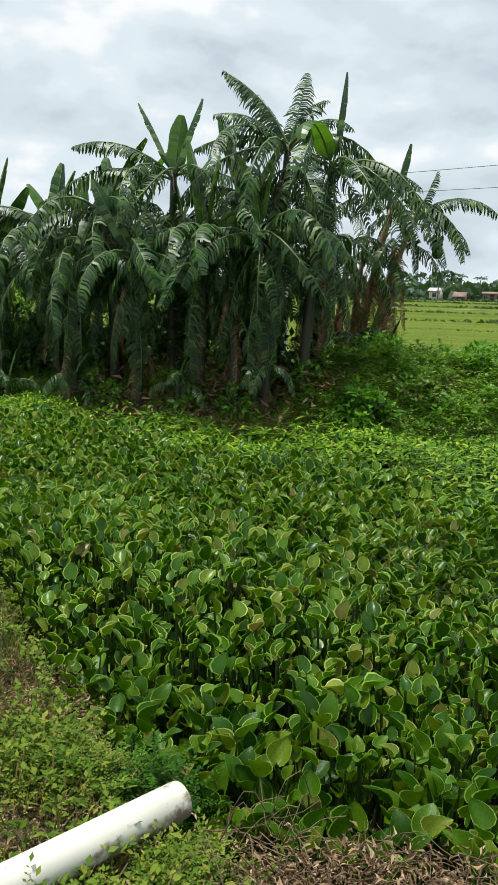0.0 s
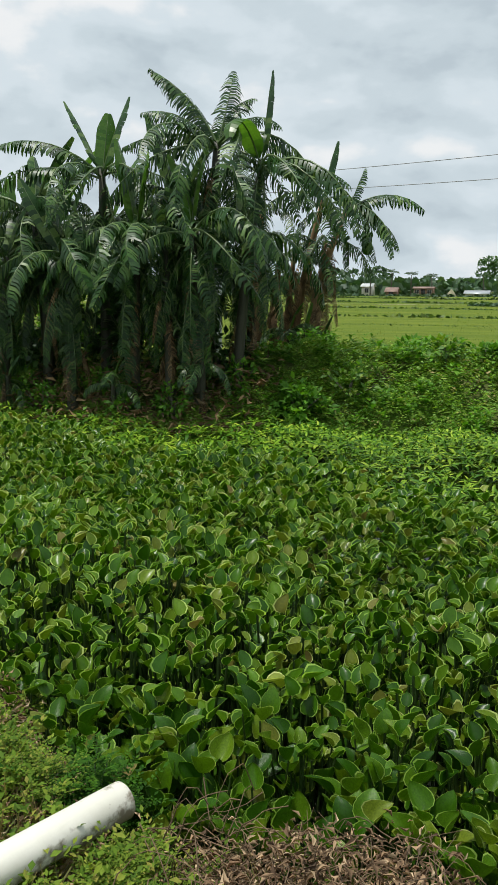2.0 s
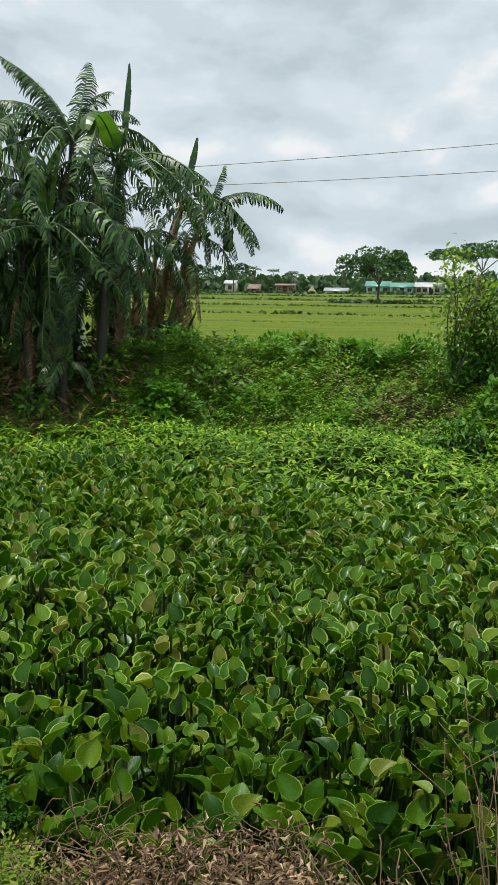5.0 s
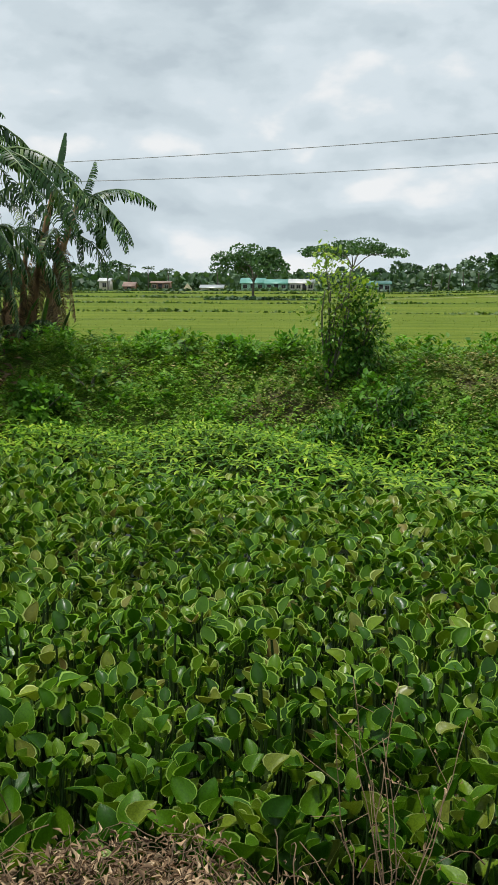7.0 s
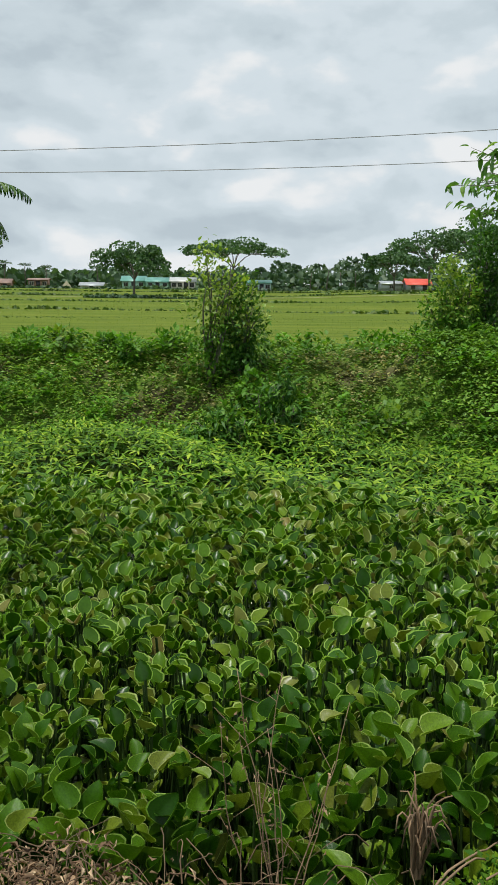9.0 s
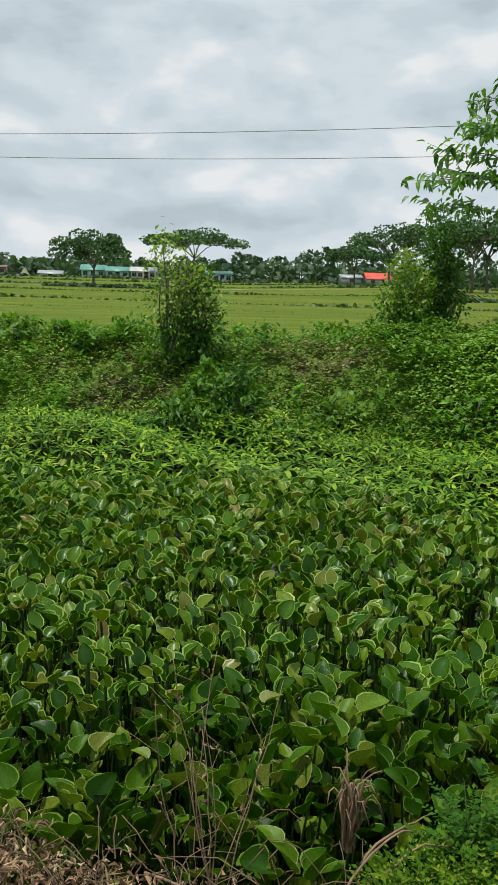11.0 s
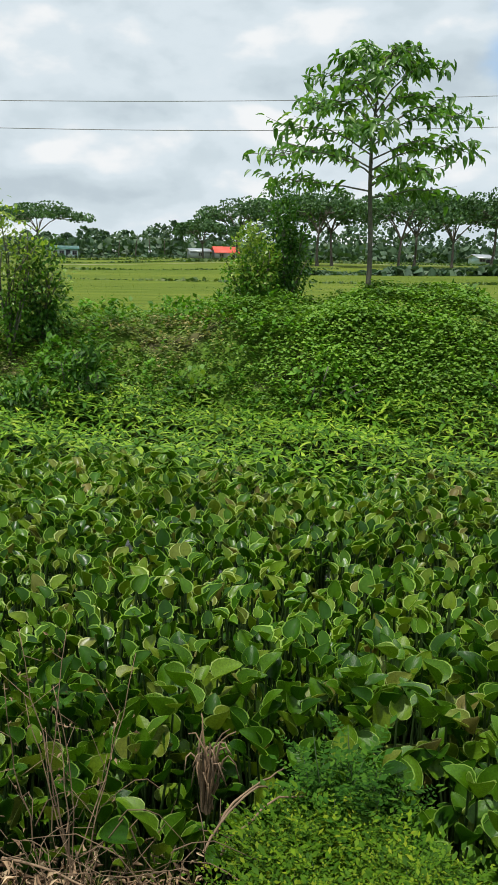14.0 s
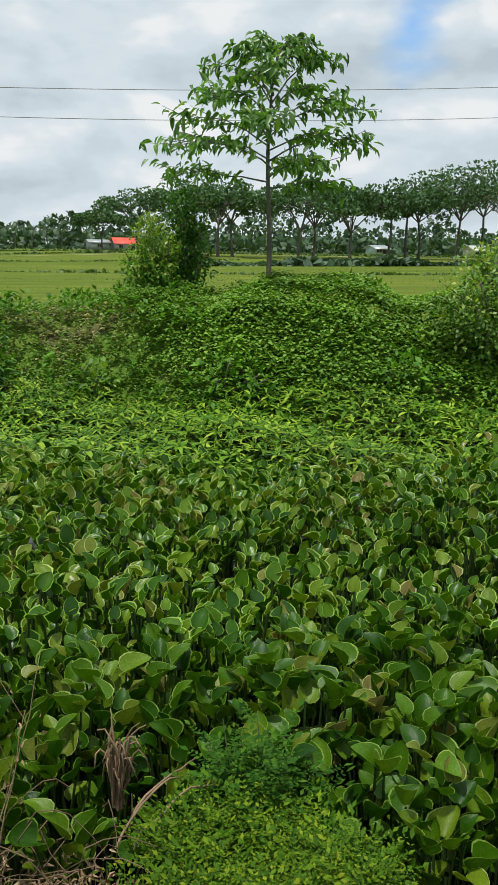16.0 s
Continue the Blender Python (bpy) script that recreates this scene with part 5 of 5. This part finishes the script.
def wire(zs, label):
    """A cable 18 m off, through four heights, on to beyond the view."""
    c = np.polyfit((-5.1, 3.5, 5.45, 13.95), zs, 2)
    x = np.linspace(-8.2, 32, 60)
    p = np.stack([x, 0 * x + 18, np.polyval(c, x)], -1)
    ob = new("overhead_wire", mesh_of("overhead_wire", *tube(p, np.full(60, 0.0075), 6), M_WIRE, smooth=True))
    tagged(ob, label, "wire", "overhead wires")


wire((4.22, 4.64, 4.83, 5.57), "thin dark overhead cable crossing above the fields")
wire((3.82, 4.07, 4.25, 4.87), "thin dark overhead cable slung below another")


def build_pole():
    x, y = -8.2, 18.06
    z = float(height(x, y)) - 0.1
    ob = thing("utility_pole", x, y, z, "slim grey concrete pole that carries the overhead cables", "utility pole")
    s = np.linspace(0, 1, 5)
    child("post", mesh_of("post", *tube(np.stack([0 * s, 0 * s + 0.08, 4.35 * s], -1), np.linspace(0.10, 0.075, 5), 10), M_TIN, smooth=True), ob)
    for h in (4.12 - z, 3.78 - z):
        child("insulator", mesh_of("insulator", *tube(np.array([(0, 0.02, h - 0.05), (0, -0.06, h), (0, -0.06, h + 0.06)]), (0.03, 0.04, 0.03), 8), M_WALL_PALE, smooth=True), ob)


build_pole()

# ---- near bank ----


def pipe_mat():
    """White plastic with soil smeared along its underside and about its mouth."""
    m = Nodes("white_pipe").set(Roughness=0.4)
    sep = m.n.new("ShaderNodeSeparateXYZ")
    m.l.new(m.co.outputs["Object"], sep.inputs[0])
    low = m.n.new("ShaderNodeMapRange")
    m.l.new(sep.outputs[2], low.inputs[0])
    low.inputs[1].default_value, low.inputs[2].default_value, low.inputs[3].default_value, low.inputs[4].default_value = 0.42, 0.50, 0.36, -0.06
    mouth = m.n.new("ShaderNodeMapRange")
    m.l.new(sep.outputs[1], mouth.inputs[0])
    mouth.inputs[1].default_value, mouth.inputs[2].default_value, mouth.inputs[3].default_value, mouth.inputs[4].default_value = 1.46, 1.58, 0.0, 0.14
    add = m.n.new("ShaderNodeMath")
    m.l.new(low.outputs[0], add.inputs[0])
    m.l.new(mouth.outputs[0], add.inputs[1])
    total = m.n.new("ShaderNodeMath")
    m.l.new(add.outputs[0], total.inputs[0])
    m.l.new(m.noise(22, 8, 0.65), total.inputs[1])
    dirt = m.ramp(total.outputs[0], [(0.60, (0, 0, 0)), (0.74, (0.85, 0.85, 0.85))])
    white = m.ramp(m.noise(5, 4), [(0.3, (0.52, 0.51, 0.43)), (0.7, (0.66, 0.65, 0.58))])
    return m.colour(m.mix(dirt, white, (0.13, 0.10, 0.06))).bump(m.noise(70, 4), 0.15, 0.003).mat


M_PVC = pipe_mat()
M_LITTER = leaf_mat("dead_leaf_litter", [(0, (0.085, 0.052, 0.032)), (0.4, (0.21, 0.135, 0.082)), (0.8, (0.36, 0.25, 0.155)), (1, (0.54, 0.42, 0.28))], 0.8, 0.12, "island", 6, 90, 0.25, (1.2, 1.05, 0.8))
M_TWIG = plain_mat("dry_twig", (0.07, 0.045, 0.023), (0.18, 0.115, 0.06), 0.8, 9, 80, 0.4, 0.003)
M_STALK = plain_mat("dry_stalk", (0.14, 0.09, 0.05), (0.29, 0.195, 0.115), 0.8, 12, 80, 0.3, 0.002)
M_FERN_DARK = leaf_mat("dark_feathery_weed", [(0, (0.016, 0.062, 0.005)), (0.6, (0.036, 0.112, 0.008)), (1, (0.075, 0.17, 0.014))], 0.65, 0.25, "island", 5, 90, 0.1)
M_FERN = leaf_mat("feathery_weed", [(0, (0.026, 0.080, 0.002)), (0.5, (0.064, 0.150, 0.004)), (0.85, (0.130, 0.220, 0.008)), (1, (0.225, 0.280, 0.015))], 0.65, 0.3, "island", 5, 90, 0.15)
M_HERB = leaf_mat("bank_herb", [(0, (0.055, 0.115, 0.010)), (0.5, (0.110, 0.190, 0.018)), (0.85, (0.175, 0.235, 0.028)), (1, (0.26, 0.25, 0.055))], 0.65, 0.3, "island", 5, 90, 0.15)
M_DRYGRASS = leaf_mat("dry_grass", [(0, (0.10, 0.13, 0.03)), (0.5, (0.17, 0.18, 0.05)), (0.8, (0.25, 0.20, 0.08)), (1, (0.33, 0.25, 0.13))], 0.7, 0.25, "island", 5, 60)


def build_pipe():
    a, b = np.array([-1.20, 0.62, 0.475]), np.array([-0.868, 1.585, 0.462])
    d = unit(b - a)
    side = unit(np.cross(d, np.array([0, 0, 1.0])))
    up = np.cross(side, d)
    sides = 40
    w = np.arange(sides) * 2 * np.pi / sides
    ring = np.cos(w)[:, None] * side + np.sin(w)[:, None] * up
    profile = [(0, 0.046), (0.5, 0.046), (0.99, 0.046), (0.9985, 0.0452), (1.0, 0.0440), (1.0, 0.0415), (0.998, 0.0405), (0.8, 0.0405), (0.0, 0.0405)]
    v = np.concatenate([a + (b - a) * t + ring * r for t, r in profile])
    i, j = np.meshgrid(np.arange(len(profile) - 1), np.arange(sides), indexing="ij")
    q = np.stack([i * sides + j, i * sides + (j + 1) % sides, (i + 1) * sides + (j + 1) % sides, (i + 1) * sides + j], -1).reshape(-1, 4)
    ob = new("drain_pipe", mesh_of("drain_pipe", v, [q], M_PVC, smooth=True))
    tagged(ob, "dirty white plastic pipe lying on the near bank", "pipe")


build_pipe()


def build_litter():
    rng = np.random.default_rng(41)
    pts = area_points(rng, 36000, -1.9, 0.55, 1.15, 2.6, lambda x, y: (y < near_edge(x) + 0.05 + rng.normal(0, 0.03, len(x))) & (rng.random(len(x)) < np.interp(x, (-1.9, -0.95, -0.55, 0.1, 0.55), (0.6, 0.55, 1, 1, 0.2))))
    n = len(pts)
    heap = 0.12 * np.exp(-((pts[:, 0] + 0.26) / 0.32) ** 2)
    at = np.concatenate([pts, (np.maximum(height(pts[:, 0], pts[:, 1]), 0.30) + rng.uniform(0, 1, n) ** 2 * (0.05 + heap))[:, None]], 1)
    curl = (LEAF_SMALL[0] * np.array([0.45, 1, 3.0]), LEAF_SMALL[1])
    ob = new("leaf_litter", mesh_of("leaf_litter", *scatter(curl, frames(spin(n, rng, 0.1, 0.6), spin(n, rng, 0.4)), rng.uniform(0.010, 0.038, n), at), M_LITTER))
    tagged(ob, "curled dry brown leaves heaped on the near bank", "leaf litter", kind="stuff")
    pieces = []
    for i in range(620):
        x, y = rng.uniform(-1.3, 0.75), rng.uniform(1.15, 1.68)
        if y > near_edge(x) + 0.06 or x < -0.72 or x > rng.uniform(0.05, 0.7):
            continue
        a, ln = rng.uniform(0, 6.28), rng.uniform(0.05, 0.24)
        t = np.linspace(-0.5, 0.5, 6)
        p = np.stack([x + np.cos(a) * ln * t, y + np.sin(a) * ln * t, 0.40 + rng.uniform(0, 0.09) + 0.05 * np.cos(t * 3) * rng.normal() + t * rng.normal(0, 0.05)], -1) + np.cumsum(rng.normal(0, 0.006, (6, 3)), 0)
        pieces.append(tube(p, np.linspace(0.0018, 0.0007, 6), 4))
    tagged(new("dry_twigs", mesh_of("dry_twigs", *join(pieces), M_TWIG)), "thin dry twigs and stalks strewn on the bank", "twigs", kind="stuff")


build_litter()


def build_near_weeds():
    rng = np.random.default_rng(43)
    pts = area_points(rng, 7600, -2.7, -0.55, 1.1, 3.7, lambda x, y: (y < near_edge(x) + 0.12) & (rng.random(len(x)) < np.interp(x, (-3, -0.95, -0.55), (1, 0.9, 0.1))) & (np.sin(x * 7 + 1.0) * np.sin(y * 6) > rng.uniform(-1.0, 0.8, len(x))))
    z = height(pts[:, 0], pts[:, 1])
    rosettes(rng, pts, np.maximum(z, 0.2), 0.10, 7, 0.027, LEAF_SMALL, 0.4, M_HERB, "bank_herbs", "small-leaved green herbs on the near bank", "weeds")
    pts = area_points(rng, 24000, -2.7, 0.7, 1.1, 3.7, lambda x, y: (y < near_edge(x) + 0.06) & (rng.random(len(x)) < np.interp(x, (-3, -0.9, -0.5, 0.7), (1, 1, 0.25, 0.35))))
    n = len(pts)
    way = spin(n, rng, 0.75, 0.6)
    sc = rng.uniform(0.05, 0.14, n)
    at = np.concatenate([pts, height(pts[:, 0], pts[:, 1])[:, None] - 0.005], 1)
    ob = new("dry_grass", mesh_of("dry_grass", *scatter(BLADE, frames(way, spin(n, rng)), np.stack([sc * 0.9, sc, sc], -1), at), M_DRYGRASS))
    tagged(ob, "yellowing dry grass on the near bank", "grass", kind="stuff")


build_near_weeds()


def feathery(x, y, w, d, h, shoots, seed, label, mat=M_FERN, leaflet=0.17):
    """A soft weed: branching shoots set with fine leaflets."""
    rng = np.random.default_rng(seed)
    z = float(np.maximum(height(x, y), 0.05)) - 0.02
    ob = thing("feathery_weed", x, y, z, label, "weed", "feathery weeds")
    stems, at, way, size = [], [], [], []
    for i in range(shoots):
        a, r = rng.uniform(0, 6.28), math.sqrt(rng.random())
        e = np.array([math.cos(a) * r * w / 2, math.sin(a) * r * d / 2, h * rng.uniform(0.45, 1.15) * (1 - 0.4 * r * r)])
        s = np.linspace(0, 1, 5)[:, None]
        p = s * e + np.sin(s * np.pi) * rng.normal(0, 0.02, 3)
        p[:, :2] += e[:2] * 0.25 * (1 - s) * 0.6
        stems.append(tube(p, np.linspace(0.0022, 0.0008, 5), 4))
        for k in range(11):
            t = rng.uniform(0.45, 1.0)
            c = np.array([np.interp(t, s[:, 0], p[:, q]) for q in range(3)])
            fw = unit(np.array([math.cos(k * 2.4 + i), math.sin(k * 2.4 + i), rng.uniform(-0.1, 0.8)]))
            fl = rng.uniform(0.06, 0.115)
            sd = unit(np.cross(fw, np.array([0, 0, 1.0])))
            for m in range(7):
                for g in (-1, 1):
                    at.append(c + fw * fl * (0.15 + 0.125 * m))
                    way.append(unit(sd * g + fw * 0.6))
                    size.append(fl * leaflet * (1 - 0.08 * m))
            at.append(c + fw * fl)
            way.append(fw)
            size.append(fl * leaflet * 1.15)
    n = len(at)
    tagged(child("stem", mesh_of("stem", *join(stems), M_PETIOLE_SHADE), ob), kind="stuff")
    face = np.array([0, 0, 1.0]) + spin(n, rng) * 0.45
    child("foliage", mesh_of("foliage", *scatter(LEAFLET, frames(np.array(way), face), np.array(size), np.array(at)), mat, smooth=True), ob)


feathery(0.87, 1.55, 0.34, 0.28, 0.56, 95, 51, "soft dark feathery weed at the water's edge", M_FERN_DARK, 0.24)
feathery(0.76, 1.40, 0.42, 0.32, 0.12, 105, 52, "bright feathery weed on the near bank")
feathery(0.70, 1.20, 0.42, 0.30, 0.11, 85, 53, "low bright feathery weed on the near bank")
feathery(0.90, 1.21, 0.26, 0.26, 0.11, 60, 54, "bright feathery weed beside the hyacinth")
feathery(-1.08, 1.72, 0.34, 0.26, 0.42, 90, 55, "feathery green weed behind the white pipe", M_FERN_DARK, 0.22)
feathery(-1.28, 1.62, 0.44, 0.36, 0.07, 50, 56, "low feathery green weed beside the white pipe", M_HERB)
feathery(-0.72, 1.36, 0.30, 0.30, 0.09, 50, 57, "low feathery weed in front of the pipe's end", M_HERB)
feathery(-0.92, 1.16, 0.30, 0.26, 0.10, 50, 58, "low feathery weed under the white pipe", M_HERB)
feathery(-1.75, 2.15, 0.55, 0.45, 0.09, 60, 59, "low feathery weed along the shore", M_HERB)


def wavy(rng, start, end, n, sag, jitter):
    """A crooked line from start to end, bowed by sag."""
    s = np.linspace(0, 1, n)[:, None]
    return np.array(start) * (1 - s) + np.array(end) * s + np.sin(s * np.pi) * np.array(sag) + np.cumsum(rng.normal(0, jitter, (n, 3)), 0)


def build_dry_stalks():
    rng = np.random.default_rng(61)
    ob = thing("dry_weed_stalks", 0.26, 1.52, 0.34, "tall bare reddish-brown dry weed stalks", "dead weed")
    for i in range(8):
        foot_at = (rng.normal(0, 0.035), rng.normal(0, 0.03), 0)
        h = rng.uniform(0.34, 0.60)
        end = (rng.uniform(-0.20, 0.17), rng.uniform(-0.02, 0.16), h)
        p = wavy(rng, foot_at, end, 9, rng.normal(0, 0.015, 3), 0.004)
        stalk = child("stalk", mesh_of("stalk", *tube(p, np.linspace(0.0019, 0.0008, 9), 5), M_STALK), ob)
        for k in range(3):
            t = rng.uniform(0.35, 0.95)
            c = np.array([np.interp(t, np.linspace(0, 1, 9), p[:, q]) for q in range(3)])
            q = c + np.linspace(0, 1, 4)[:, None] * unit(rng.normal(0, 1, 3) + np.array([0, 0, 0.9])) * rng.uniform(0.04, 0.12)
            child("twig", mesh_of("twig", *tube(q, np.linspace(0.0009, 0.0005, 4), 4), M_STALK), stalk)
        husk = (LEAF_SMALL[0] * np.array([0.6, 1, 2.5]), LEAF_SMALL[1])
        at = np.stack([np.interp(rng.uniform(0.5, 1, 7), np.linspace(0, 1, 9), p[:, q]) for q in range(3)], -1)
        tagged(child("husk", mesh_of("husk", *scatter(husk, frames(spin(7, rng), spin(7, rng)), rng.uniform(0.010, 0.020, 7), at), M_LITTER), stalk, "withered brown leaf remains"), kind="stuff")
    ob = thing("fallen_branch", 0.20, 1.46, 0.42, "bare grey dry branch lying on the near bank", "branch")
    stem = wavy(rng, (-0.06, 0.10, 0.03), (0.20, -0.10, 0.01), 9, (0, 0, 0.02), 0.005)
    child("limb", mesh_of("limb", *tube(stem, np.linspace(0.0032, 0.0014, 9), 6), M_STALK), ob)
    for i in range(9):
        c = stem[1 + i % 7]
        end = c + np.array([rng.uniform(-0.06, 0.16), rng.uniform(-0.04, 0.10), rng.uniform(0.0, 0.10)])
        child("twig", mesh_of("twig", *tube(wavy(rng, c, end, 6, rng.normal(0, 0.01, 3), 0.003), np.linspace(0.0013, 0.0006, 6), 5), M_STALK), ob)
    ob = thing("dead_hyacinth", 0.585, 1.68, 0.38, "withered brown hyacinth clump among green leaves", "dead plant")
    for i in range(34):
        a, ln = rng.uniform(0, 6.28), rng.uniform(0.18, 0.31)
        s = np.linspace(0, 1, 8)[:, None]
        p = np.array([math.cos(a) * 0.06, math.sin(a) * 0.06, 1.0]) * ln * s - np.array([0, 0, 1]) * s ** 4 * ln * rng.uniform(0.2, 0.8) + np.array([math.cos(a), math.sin(a), 0]) * s ** 2 * 0.035 + np.cumsum(rng.normal(0, 0.004, (8, 3)), 0)
        child("dead_stalk", mesh_of("dead_stalk", *tube(p, np.linspace(0.0045, 0.0014, 8), 5), (M_STALK, M_LITTER, M_TWIG)[i % 3]), ob)
    ob = thing("brown_runners", 0.60, 1.56, 0.40, "tangled pale brown creeping stems over the shore", "creeper")
    for i in range(3):
        start = (rng.uniform(-0.10, 0.0), rng.uniform(-0.14, 0.04), rng.uniform(-0.02, 0.03))
        end = (rng.uniform(0.10, 0.22), rng.uniform(0.02, 0.16), rng.uniform(0.02, 0.09))
        p = wavy(rng, start, end, 10, (0, 0, rng.uniform(0.01, 0.06)), 0.005)
        child("runner", mesh_of("runner", *tube(p, np.linspace(0.0034, 0.0018, 10), 6), M_STALK, smooth=True), ob)


build_dry_stalks()
